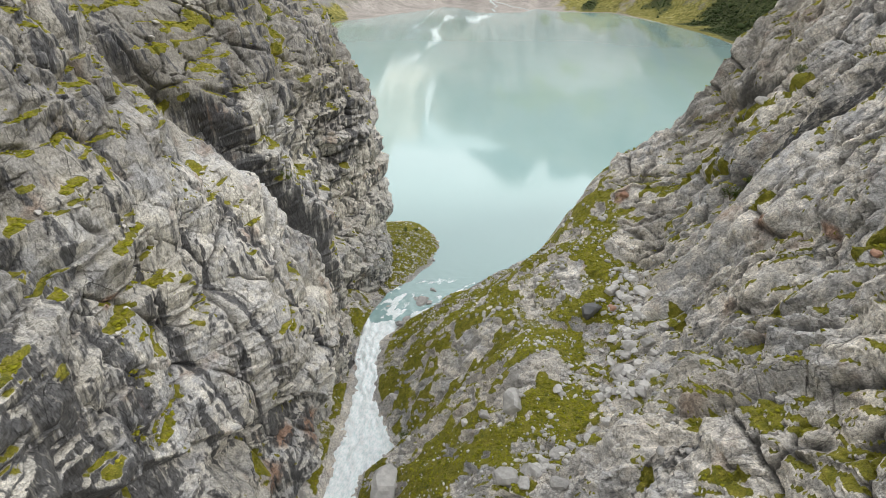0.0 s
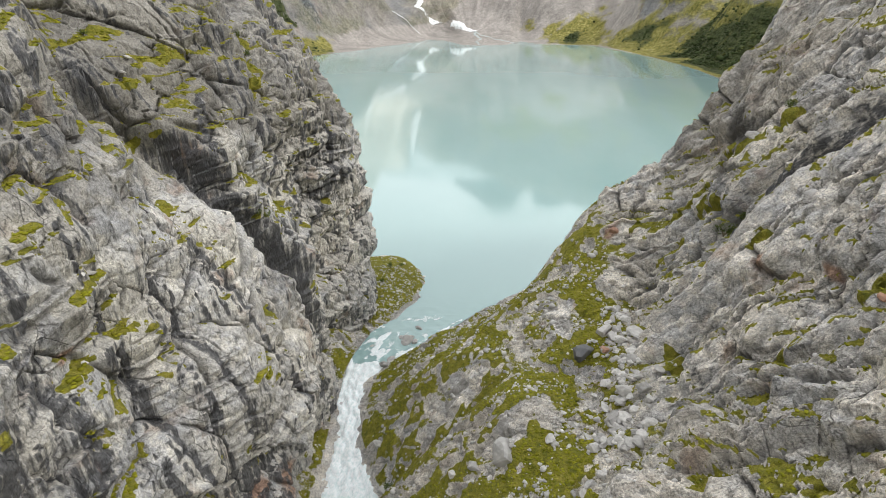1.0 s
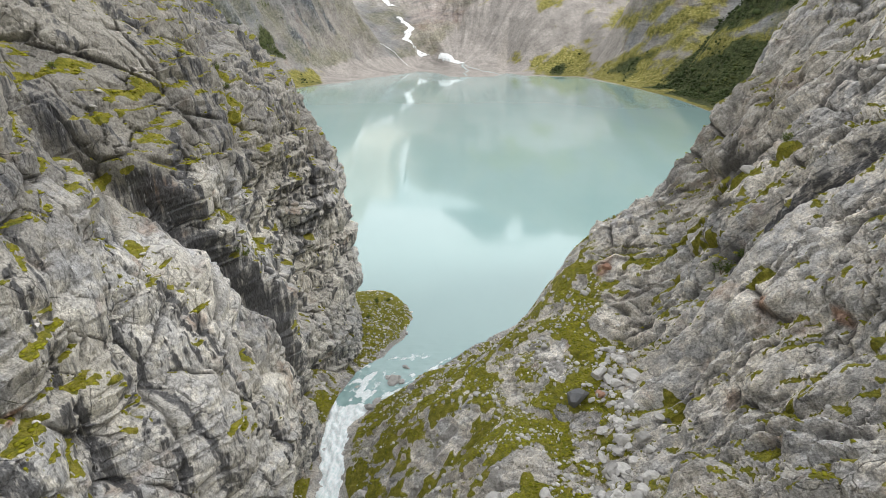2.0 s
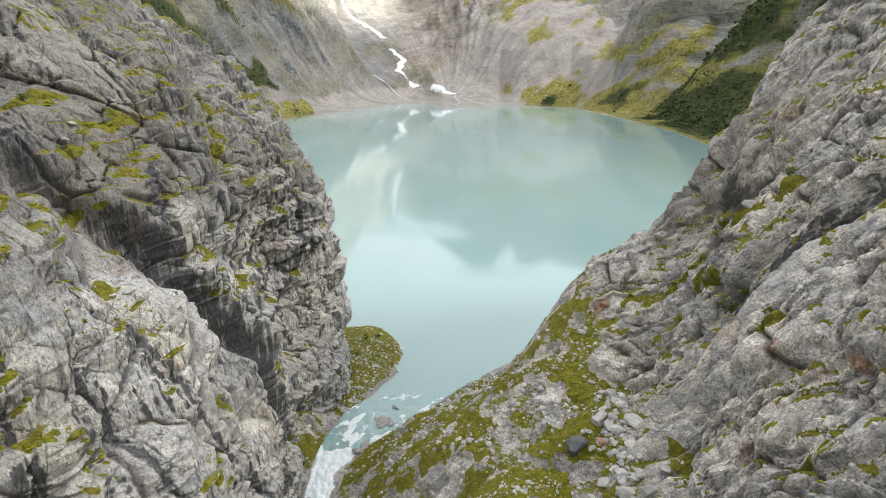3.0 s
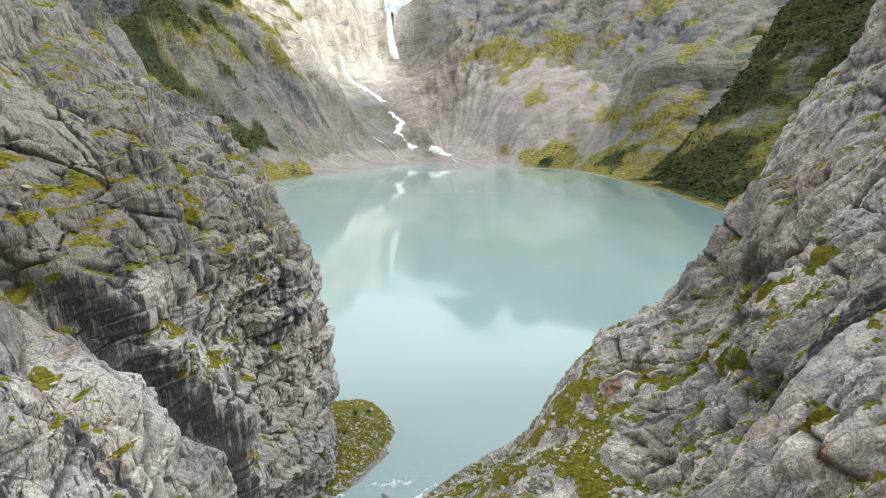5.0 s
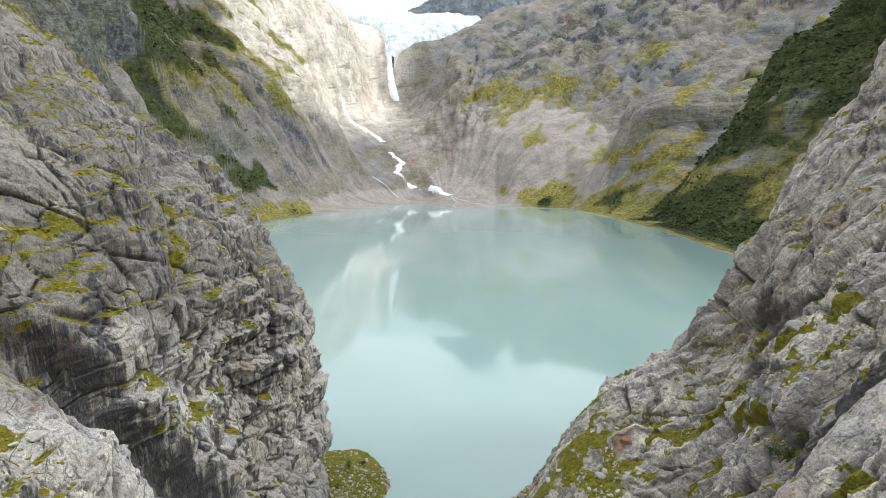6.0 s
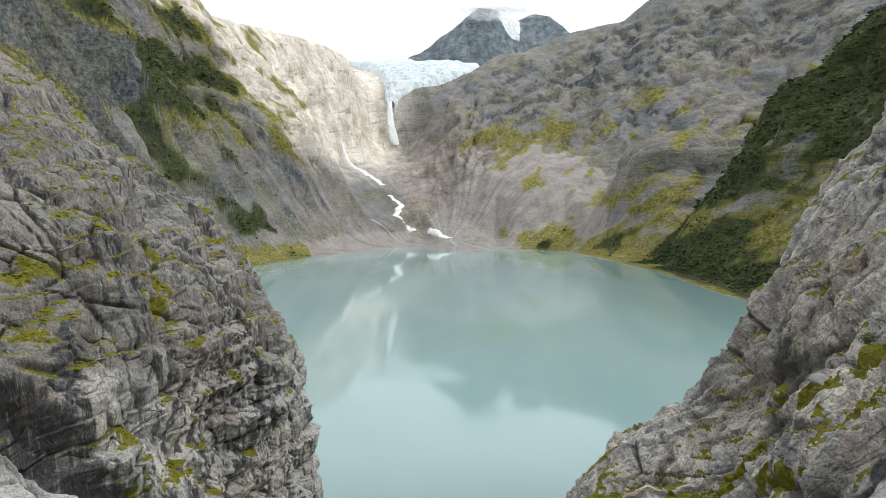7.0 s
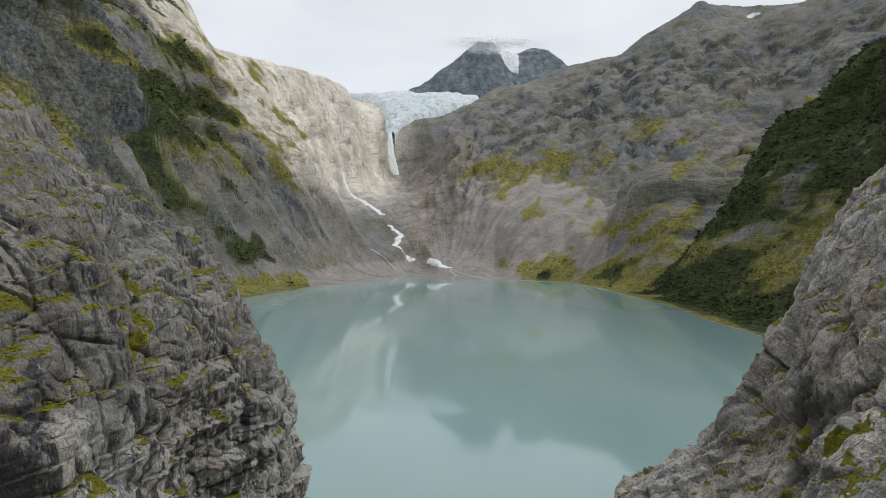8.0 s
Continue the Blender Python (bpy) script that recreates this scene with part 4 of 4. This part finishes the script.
green = green + 0.26 * right_side * ease(-Zf, -55, -14) * ease(inland, 6, 20) + 0.30 * is_scrub + 0.26 * band + 0.22 * left_side * (1 - beyond) * (1 - fan) * ease(Zf, 90, 160) + 0.18 * beyond * ease(-deg, 9, 13) - 0.26 * ease(-deg, 20.5, 22.5) * left_side
warm = 0.75 * np.exp(-((deg - 1.5) / 9) ** 2) * ease(-Zf, -330, -200) * ease(R, 1050, 1200) * (1 - 0.5 * beyond)
scree = 0.75 * talus + 0.40 * right_side * ease(-Zf, -240, -120) * ease(-deg, -19, -12) + 0.85 * left_side * fan * ease(Zf, 4, 12) + 0.30 * left_side * ease(-Zf, -90, -40) + 0.35 * right_side * ease(-Zf, -150, -70) * ease(-deg, -16, -10) + 1.0 * (1 - trough) * ease(-Zf, -30, -10) + 0.3 * fbm(X / 60, Y / 60, 371, 3)
# pale rock and painted sunlight together, beyond that edge
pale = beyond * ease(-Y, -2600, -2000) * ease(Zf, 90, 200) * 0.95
# how much painted haze a place gets, by its distance
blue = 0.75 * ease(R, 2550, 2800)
snow = 0.9 * np.exp(-((X - 508 + 0.25 * (Zf - 930)) / (26 + 0.35 * np.clip(Zf - 860, 0, 150))) ** 4) * ease(R, 2700, 2900) * ease(Zf, 850, 880) + 0.45 * ease(R, 2700, 2850) * ease(-Zf, -760, -700) + 0.30 * ease(fbm(X / 45, Y / 45, 381, 3) + 0.5 * ease(Zf, 720, 820) * ease(-R, -2900, -2600), 0.62, 0.85)
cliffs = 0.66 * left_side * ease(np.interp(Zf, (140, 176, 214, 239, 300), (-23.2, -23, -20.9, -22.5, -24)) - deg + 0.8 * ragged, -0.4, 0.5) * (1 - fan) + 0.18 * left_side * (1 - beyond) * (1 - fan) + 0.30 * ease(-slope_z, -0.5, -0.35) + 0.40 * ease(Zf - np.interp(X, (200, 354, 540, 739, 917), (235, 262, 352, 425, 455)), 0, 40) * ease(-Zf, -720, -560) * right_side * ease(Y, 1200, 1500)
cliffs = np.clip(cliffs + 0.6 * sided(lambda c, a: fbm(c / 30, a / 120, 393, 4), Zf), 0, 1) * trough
# shade of the chasm beside the waterfall, painted as a dark patch
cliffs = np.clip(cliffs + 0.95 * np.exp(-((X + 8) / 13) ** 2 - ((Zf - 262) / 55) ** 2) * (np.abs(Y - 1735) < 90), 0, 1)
snow = snow + 0.8 * np.exp(-((X - 1090 - 0.9 * (Zf - 775)) / 22) ** 2 - ((Zf - 778) / 16) ** 2)
rifts = np.clip((0.5 * split2 + 0.6 * split ** 2 + 0.6 * walled * seam) * craggy * ease(sided(lambda c, a: fbm(c / 40, a / 60, 395, 3), Zf), -0.1, 0.25) * ease(Zf, 50, 140) * trough, 0, 0.8)
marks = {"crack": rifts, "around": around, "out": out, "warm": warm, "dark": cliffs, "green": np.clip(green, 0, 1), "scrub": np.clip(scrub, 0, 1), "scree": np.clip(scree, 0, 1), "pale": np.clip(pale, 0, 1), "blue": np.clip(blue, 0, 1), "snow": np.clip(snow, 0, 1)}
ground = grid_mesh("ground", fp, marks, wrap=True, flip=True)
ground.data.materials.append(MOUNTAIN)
tagged(ground, "alpine valley of grey rock, scree, grass and scrub rising to peaks", "mountains", kind="structure")

# the lake
lx, ly = np.array([-900.0, -300, 0, 300, 900]), np.array([158.0, 300, 600, 900, 1250])
LX, LY = np.meshgrid(lx, ly)
lake = grid_mesh("lake_water", np.stack([LX, LY, LX * 0], axis=2), {"foam": LX * 0})
lake.data.materials.append(WATER)
tagged(lake, "still milky turquoise glacial lake mirroring the mountains", "lake", kind="structure")


# ---- ice and falling water in the far valley ----
def land_at(x, y):
    """The height of the valley's sheet."""
    r, a = np.hypot(x, y), np.degrees(np.arctan2(x, y))
    i, j = np.clip(np.searchsorted(rr, r), 1, len(rr) - 1), np.clip(np.searchsorted(az, a), 1, len(az) - 1)
    s = np.clip((r - rr[i - 1]) / (rr[i] - rr[i - 1]), 0, 1)
    return Zf[i - 1, j] * (1 - s) + Zf[i, j] * s


gy = np.linspace(1768, 2420, 190)
gu = np.linspace(-1, 1, 110)
GU, GY = np.meshgrid(gu, gy)
ICE_Y = (1768, 1790, 1820, 1880, 1960, 2060, 2200, 2420)
west, east = np.interp(GY, ICE_Y, (-56, -62, -68, -76, -90, -120, -180, -270)), np.interp(GY, ICE_Y, (-36, -14, 30, 110, 200, 250, 270, 280))
gx = (west + east) / 2 + GU * (east - west) / 2
gz = np.interp(GY, ICE_Y, (352, 388, 420, 452, 486, 522, 562, 606)) + 10 * (1 - GU ** 2) + 16 * fbm(gx / 95, GY / 300, 409, 3) * ease(GY, 2050, 2300)
serac, gap = blocks(gx / 26, GY / 11 + 0.5 * fbm(gx / 60, GY / 60, 403, 2), 401, 30, 1.4)
broken = ease(-GY, -2120, -1850)
gz = gz + (0.25 + 0.75 * broken) * (9 * serac - 9 * gap) + 7 * fbm(gx / 45, GY / 45, 405, 3) - 30 * ease(np.abs(GU), 0.86, 1.0)
glacier = grid_mesh("glacier", np.stack([gx + 9 * fbm(gx / 30, GY / 30, 407, 3), GY, gz], axis=2), {})
glacier.data.materials.append(ICE)
tagged(glacier, "white and pale blue glacier tongue with open crevasses", "glacier", kind="structure")


def cloud_material():
    m, t, skin = material("cloud_vapour")
    soft = noise_node(t, 0.009, 3, 0.5)
    skin.inputs["Base Color"].default_value = (0.95, 0.95, 0.96, 1)
    skin.inputs["Roughness"].default_value, skin.inputs["Specular IOR Level"].default_value = 1.0, 0.0
    thick = sums(t, "MULTIPLY", sums(t, "POWER", mark(t, "thick"), 1.6), ramp(t, soft, (0.34, 0.1), (0.62, 1.0)))
    t.links.new(sums(t, "MULTIPLY", thick, 0.45), skin.inputs["Alpha"])
    return m


VAPOUR = cloud_material()


def cloud(x, y, z, rx, ry, rz, seed):
    """A ragged lens of cloud, thick in the middle and thinning to nothing at its rim."""
    lat, lon = np.linspace(-1.45, 1.45, 30), np.linspace(0, 2 * math.pi, 61)[:-1]
    LON, LAT = np.meshgrid(lon, lat)
    p = np.stack([np.cos(LAT) * np.cos(LON), np.cos(LAT) * np.sin(LON), np.sin(LAT)], axis=2)
    thick = np.clip(1 - p[..., 0] ** 2 - p[..., 2] ** 2, 0, 1)
    swell = 1 + 0.10 * fbm(3 * p[..., 0] + seed, 3 * p[..., 2] + 2 * p[..., 1], 441 + seed, 3)
    ob = grid_mesh("cloud", np.array([x, y, z]) + p * swell[..., None] * np.array([rx, ry, rz]), {"thick": thick}, wrap=True, flip=True)
    ob.data.materials.append(VAPOUR)
    ob.visible_shadow = False
    return tagged(ob, "pale grey wisp of cloud clinging to a summit", "cloud", "summit clouds")


for k, (x, y, z, rx, ry, rz) in enumerate(((330, 2890, 958, 210, 60, 44), (480, 2930, 978, 210, 60, 40))):
    cloud(x, y, z, rx, ry, rz, k)


def ribbon(name, line, label, category, lift=1.6, free=False, seed=0, mat=FALLS):
    """Falling or running water along (x, y, width) places; free: z is given and it hangs clear of the ground."""
    line = np.array(line, float)
    d = np.concatenate([[0], np.cumsum(np.hypot(np.hypot(*np.diff(line[:, :2], axis=0).T), np.diff(line[:, 3]) if free else 0))])
    q = np.linspace(0, d[-1], max(24, int(d[-1] / 2.5)))
    x, y, w = (np.interp(q, d, line[:, k]) for k in (0, 1, 2))
    u = np.linspace(-0.5, 0.5, 13)
    wave = 1 + (0.3 if free else 0.9) * fbm(q / 9, q * 0 + seed, 421 + seed, 3)
    PX = x[:, None] + ((2 if free else 5) * fbm(q / 22, q * 0 + 1.5, 423 + seed, 3))[:, None] + u[None] * (w * wave)[:, None]
    PY = y[:, None] + 0 * PX
    if free:
        PZ = np.interp(q, d, line[:, 3])[:, None] + 0 * PX
        PY = PY - 2.5 * (1 - (2 * u[None]) ** 2) + 2 * fbm(PX / 4, PZ / 14, 425 + seed, 3)
    else:
        PZ = land_at(PX, PY) + lift * (1 - (2 * np.abs(u[None])) ** 3 * 1.6)
    torn = fbm(PX / 3.2, PY / 7 + PZ / 7, 427 + seed, 3) - 0.25 * np.abs(2 * u[None]) ** 2 > (-0.9 if free else -0.48)
    ob = grid_mesh(name, np.stack([PX, PY, PZ], axis=2), {}, keep=torn[:-1, :-1])
    ob.data.materials.append(mat)
    return tagged(ob, label, category, kind="structure")


ribbon("waterfall", ((-47, 1768, 9, 360), (-47, 1754, 15, 330), (-42, 1743, 19, 285), (-34, 1737, 24, 250), (-28, 1735, 15, 236)), "tall white waterfall dropping from the glacier's tongue", "waterfall", free=True)
ribbon("cascade", ((-160, 1540, 8), (-126, 1504, 13), (-88, 1440, 17), (-47, 1387, 16)), "white cascade running over bare rock", "cascade", seed=3)
ribbon("cascade", ((-33, 1340, 13), (-11, 1303, 16), (-19, 1263, 15), (20, 1230, 18)), "white braided cascade on grey rubble", "cascade", seed=6)
ribbon("cascade", ((46, 1200, 7), (58, 1172, 16), (66, 1158, 13), (82, 1140, 16)), "short white rapid above the delta", "cascade", seed=9)
ribbon("trickle", ((-290, 1680, 1.4), (-245, 1640, 1.6), (-200, 1600, 1.8), (-165, 1550, 2.0)), "thin white rivulet on pale polished rock", "rivulet", seed=12)
ribbon("trickle", ((-142, 1250, 2.0), (-84, 1216, 2.4), (-17, 1181, 2.4)), "thin stream crossing a gravel fan", "rivulet", seed=15)

ribbon("delta_stream", ((82, 1140, 5), (90, 1105, 3.5), (80, 1065, 4), (86, 1030, 5)), "shallow pale stream braided over a gravel delta", "stream", lift=0.8, seed=18, mat=BROOK)
ribbon("delta_stream", ((84, 1136, 3), (118, 1104, 2.5), (140, 1076, 3), (160, 1052, 4)), "shallow pale stream braided over a gravel delta", "stream", lift=0.8, seed=21, mat=BROOK)


# ---- stones, turf and scrub ----
def rock_shape(k, fine):
    """An angular block: a ball cut by about a dozen planes."""
    rnd = np.random.RandomState(500 + k)
    bm = bmesh.new()
    bmesh.ops.create_icosphere(bm, subdivisions=fine, radius=1.0)
    n = rnd.normal(size=(13, 3))
    n /= np.linalg.norm(n, axis=1, keepdims=True)
    far = rnd.uniform(0.45, 0.82, 13)
    size = np.array([1.0, rnd.uniform(0.65, 0.95), rnd.uniform(0.5, 0.8)])
    for v in bm.verts:
        p = np.array(v.co)
        dots = n @ p
        reach = np.where(dots > 0.15, far / np.maximum(dots, 0.15), 9).min()
        v.co = Vector(p * min(reach, 1.15) * size * (1 + 0.03 * rnd.normal()))
    return bm


def mesh_of(name, bm, mat):
    me = bpy.data.meshes.new(name)
    bm.to_mesh(me)
    bm.free()
    me.materials.append(mat)
    return me


def nearest_spot(x, y):
    i, j = np.searchsorted(sy, y), np.searchsorted(sx, x)
    return slope_place[i, j]


rock_meshes = [mesh_of("boulder", rock_shape(k, 3), STONE) for k in range(9)]
dark_mesh = mesh_of("boulder", rock_shape(20, 3), DARK_STONE)
rnd = random.Random(7)


def boulder(x, y, size, label, group, mesh=None):
    p = nearest_spot(x, y).copy()
    p[2] = max(p[2], float(np.interp(y, RIVER_Y, RIVER_Z)) - 0.35)
    ob = new("boulder", mesh or rnd.choice(rock_meshes))
    s = size * 0.64
    ob.matrix_world = pose(p[0], p[1], p[2] + s * 0.22, rnd.uniform(-18, 18), rnd.uniform(-18, 18), rnd.uniform(0, 360)) @ Matrix.Diagonal((s, s * rnd.uniform(0.85, 1.1), s * rnd.uniform(0.85, 1.15), 1))
    return tagged(ob, label, "boulder", group)


PALE = "pale grey angular boulder resting on mossy ground"
boulder(26.5, 94.2, 5.0, "large dark grey boulder in a mossy hollow", "large boulders", dark_mesh)
for x, y, size in ((31, 97.5, 3.7), (35.4, 94.6, 3.6), (30.8, 82, 3.3), (28, 79.2, 2.9), (31.2, 86, 2.1), (30.9, 73.8, 2.3), (27.6, 73.3, 2.4), (11.2, 77.4, 3.9), (6.8, 79.7, 2.1),
                   (9.6, 64.6, 3.8), (11.9, 65, 2.3), (-11.0, 80.2, 6.5), (14.9, 60.4, 2.5), (-9.7, 97.2, 2.6), (-11.2, 105.7, 2.2), (56.2, 106.4, 2.6), (49.7, 112.1, 2.6), (24.2, 74.4, 2.4), (3.5, 81.7, 2.0), (18.4, 77.7, 2.0)):
    boulder(x, y, size, PALE, "large boulders")
for x, y, size in ((-5.6, 140.2, 2.6), (-3.9, 139.2, 1.7), (-7.2, 141.4, 1.3), (-10.8, 129.4, 2.2), (-9.2, 131.2, 1.5), (-14.5, 138, 1.0), (-3.0, 146, 1.3)):
    boulder(x, y, size * 1.5, "wet grey boulder standing in the rapids", "boulders in the torrent")
for k in range(230):
    y = rnd.uniform(62, 104)
    x = float(np.interp(y, (62, 64, 66.5, 71, 79, 86, 96, 104), (12, 14, 18.5, 26, 29.6, 31.3, 32.5, 36))) + rnd.gauss(0, 1.7)
    boulder(x, y, min(2.4, 0.75 + rnd.expovariate(2.0)), PALE, "stones of the gully")


RED_STONE = plain("rusty_boulder_stone", 0.9, (0.3, (0.24, 0.13, 0.085)), (0.7, (0.40, 0.25, 0.18)), scale=1.3, relief=0.6, depth=0.2)
red_mesh = mesh_of("boulder", rock_shape(24, 3), RED_STONE)
for x, y, size in ((30.6, 93.4, 1.7), (48.6, 61.9, 1.5), (37.4, 118.6, 2.2)):
    boulder(x, y, size, "rusty red-brown boulder on grey rock", "large boulders", red_mesh)


def wall_spot(y, z):
    """A place on the west wall."""
    return wall_place[np.searchsorted(wz, z), np.searchsorted(wy, y)]


def flake(y, z, size, tilt):
    """A pale flat slab lying on a ledge of the wall."""
    p = wall_spot(y, z)
    ob = new("flat_stone", slab_mesh)
    ob.matrix_world = pose(p[0] + 0.2, p[1], p[2] + 0.1, tilt, 12, rnd.uniform(0, 360)) @ Matrix.Diagonal((size, size, size * 0.5, 1))
    return tagged(ob, "pale flat stone lying on a mossy ledge", "stone", "stones on the ledges")


slab_mesh = mesh_of("flat_stone", rock_shape(27, 3), STONE)
for y, z, size in ((71.0, 52.2, 0.9), (72.6, 52.8, 0.5), (69.4, 52.6, 0.45), (63.5, 57.3, 0.8), (61.0, 58.4, 0.6), (65.4, 43.4, 0.5), (67.0, 43.6, 0.4), (93.4, 52.6, 0.8), (95.0, 51.8, 1.1), (96.6, 50.6, 0.7), (111, 72.3, 0.9), (109, 70.4, 0.7)):
    flake(y, z, size, rnd.uniform(-15, 15))


def shrub(p, size, seed):
    """A low mountain shrub: bent stems and a crown of small leaves."""
    rs_k = np.random.RandomState(700 + seed)
    root = tagged(new("shrub"), "small dark green shrub rooted in a rock crevice", "shrub", "shrubs on the rock")
    root.matrix_world = pose(*[float(c) for c in p])
    tips = []
    for _ in range(4):
        a, lean_by = rs_k.uniform(0, 6.28), rs_k.uniform(0.25, 0.6)
        tip = np.array([math.cos(a) * lean_by, math.sin(a) * lean_by, rs_k.uniform(0.45, 0.8)]) * size
        bm = bmesh.new()
        rings = []
        for f, wide in ((0.0, 0.05), (0.5, 0.035), (1.0, 0.015)):
            c = tip * np.array([f ** 1.4, f ** 1.4, f])
            rings.append([bm.verts.new((c[0] + wide * size * math.cos(k * 1.2566), c[1] + wide * size * math.sin(k * 1.2566), c[2])) for k in range(5)])
        for low, high in zip(rings[:-1], rings[1:]):
            for k in range(5):
                bm.faces.new((low[k], low[(k + 1) % 5], high[(k + 1) % 5], high[k]))
        stem = new("stem", mesh_of("stem", bm, BARK))
        stem.parent = root
        tips.append(tip)
    bm = bmesh.new()
    for k in range(260):
        c = tips[k % 4] * rs_k.uniform(0.55, 1.1) + rs_k.normal(0, 0.17 * size, 3)
        n, m2 = rs_k.normal(size=3), rs_k.normal(size=3)
        n, m2 = n / np.linalg.norm(n) * 0.085 * size, m2 / np.linalg.norm(m2) * 0.05 * size
        bm.faces.new([bm.verts.new(c + q) for q in (n, m2, -n, -m2)])
    leaves = new("foliage", mesh_of("foliage", bm, SHRUB_LEAF))
    leaves.parent = root
    return root


BARK = plain("shrub_bark", 0.9, (0.3, (0.10, 0.075, 0.05)), (0.7, (0.19, 0.15, 0.11)), scale=3.0)
SHRUB_LEAF = plain("shrub_leaf", 0.8, (0.3, (0.045, 0.075, 0.018)), (0.7, (0.13, 0.16, 0.035)), scale=0.8, spec=0.2)
for k, (x, y, size) in enumerate(((47.4, 98.7, 2.6), (48.6, 97.4, 1.8), (-8.6, 94.4, 1.8), (-7.6, 93.2, 1.2), (-12, 178, 1.8), (-9, 181, 1.5), (-14, 168, 1.4), (59.5, 104, 1.6))):
    shrub(nearest_spot(x, y), size, k)
for k, (y, z, size) in enumerate(((114.8, 43.6, 1.5), (116.2, 42.4, 1.2), (130.6, 71.5, 1.3), (131.4, 75.0, 1.4), (109.5, 76, 1.2))):
    shrub(wall_spot(y, z), size, k + 20)


def scatter(name, shapes, places, sizes, seed, mat, squash=1.0, label="", category=""):
    """Many small copies joined into one mesh."""
    rs = np.random.RandomState(seed)
    base = []
    for bm in shapes:
        bmesh.ops.triangulate(bm, faces=bm.faces[:])
        bm.verts.index_update()
        base.append((np.array([v.co[:] for v in bm.verts]), np.array([[v.index for v in f.verts] for f in bm.faces])))
        bm.free()
    kind, turn = rs.randint(len(base), size=len(places)), rs.uniform(0, 6.28, len(places))
    verts, faces, start = [], [], 0
    for b, (v, f) in enumerate(base):
        w = np.where(kind == b)[0]
        c, s = np.cos(turn[w])[:, None], np.sin(turn[w])[:, None]
        k = sizes[w][:, None]
        x, y, z = (v[None, :, 0] * c - v[None, :, 1] * s) * k, (v[None, :, 0] * s + v[None, :, 1] * c) * k, v[None, :, 2] * k * squash
        verts.append((np.stack([x, y, z], axis=2) + places[w][:, None]).reshape(-1, 3))
        faces.append((f[None] + (start + np.arange(len(w)) * len(v))[:, None, None]).reshape(-1, 3))
        start += len(w) * len(v)
    verts, faces = np.concatenate(verts), np.concatenate(faces)
    me = bpy.data.meshes.new(name)
    me.vertices.add(len(verts))
    me.vertices.foreach_set("co", verts.astype(np.float32).ravel())
    me.loops.add(faces.size)
    me.polygons.add(len(faces))
    me.polygons.foreach_set("loop_start", np.arange(0, faces.size, 3, dtype=np.int32))
    me.loops.foreach_set("vertex_index", faces.astype(np.int32).ravel())
    me.update(calc_edges=True)
    me.materials.append(mat)
    return tagged(new(name, me), label, category, kind="stuff")


def pick(weight, count, seed):
    """Places of the east slope's grid, chosen by weight."""
    rs = np.random.RandomState(seed)
    w = weight.ravel() / weight.sum()
    k = rs.choice(w.size, count, p=w)
    return k, rs


inner = ((slope_place[..., 1] > 45) & (slope_place[..., 1] < 200) & (slope_place[..., 0] < 75) & (slope_place[..., 0] > -26)).astype(float)
flat_spots = ease(sn2[..., 2], 0.55, 0.8)
loose = inner * ease(slope_bank, 0.4, 1.2) * flat_spots * (0.06 + rubble * 0.9 + 0.5 * slope_hollow * ease(fbm(slope_place[..., 0] / 6, slope_place[..., 1] / 6, 433, 3), -0.1, 0.4) + 0.5 * on_spit)
k, rs = pick(loose, 5200, 41)
spots = slope_place.reshape(-1, 3)[k] + np.array([0, 0, 0.05])
scatter("loose_stones", [rock_shape(40 + i, 2) for i in range(3)] + [rock_shape(50 + i, 1) for i in range(5)], spots, np.clip(0.13 + rs.exponential(0.17, len(k)), 0, 0.9), 43, STONE, label="pale grey stones strewn over moss and rubble", category="stones")


def tuft_shape(k, flat=0.6):
    rnd_k = np.random.RandomState(600 + k)
    bm = bmesh.new()
    bmesh.ops.create_icosphere(bm, subdivisions=1, radius=1.0)
    for v in bm.verts:
        v.co = v.co * rnd_k.uniform(0.5, 1.2)
        v.co.z *= flat
    return bm


k, rs = pick(inner * np.clip(slope_moss - 0.35, 0, 1) * flat_spots, 12000, 47)
scatter("moss_tufts", [tuft_shape(i, 0.38) for i in range(6)], slope_place.reshape(-1, 3)[k], rs.uniform(0.10, 0.36, len(k)), 49, TURF, label="yellow-green moss and low grass tufts on rock", category="moss")

rs = np.random.RandomState(57)
weight = (np.clip(wall_moss - 0.4, 0, 1) * ease(wall_flat, 0.5, 0.75) * (wall_place[..., 1] < 170) * (wall_place[..., 2] > 3)).ravel()
k = rs.choice(weight.size, 4000, p=weight / weight.sum())
scatter("wall_moss", [tuft_shape(10 + i, 0.4) for i in range(6)], wall_place.reshape(-1, 3)[k], rs.uniform(0.12, 0.45, len(k)), 59, TURF, label="yellow-green moss cushions on narrow rock ledges", category="moss")

# alder scrub on the far slopes
weight = np.clip(marks["scrub"] - 0.42, 0, 1) * R * np.gradient(rr)[:, None] * np.gradient(az)[None, :] * ((deg > -32) & (deg < 40) & (R > 420) & (R < 1300) & (Zf > 2))
rs = np.random.RandomState(53)
k = rs.choice(weight.size, 24000, p=weight.ravel() / weight.sum())
spots = fp.reshape(-1, 3)[k] + np.stack([rs.normal(0, 2.0, len(k)), rs.normal(0, 2.0, len(k)), rs.uniform(0, 0.8, len(k))], axis=1)
scatter("scrub", [tuft_shape(20 + i) for i in range(8)], spots, 0.6 + rs.exponential(0.6, len(k)), 55, LEAF, squash=1.3, label="dense dark green alder scrub on a steep hillside", category="scrub")
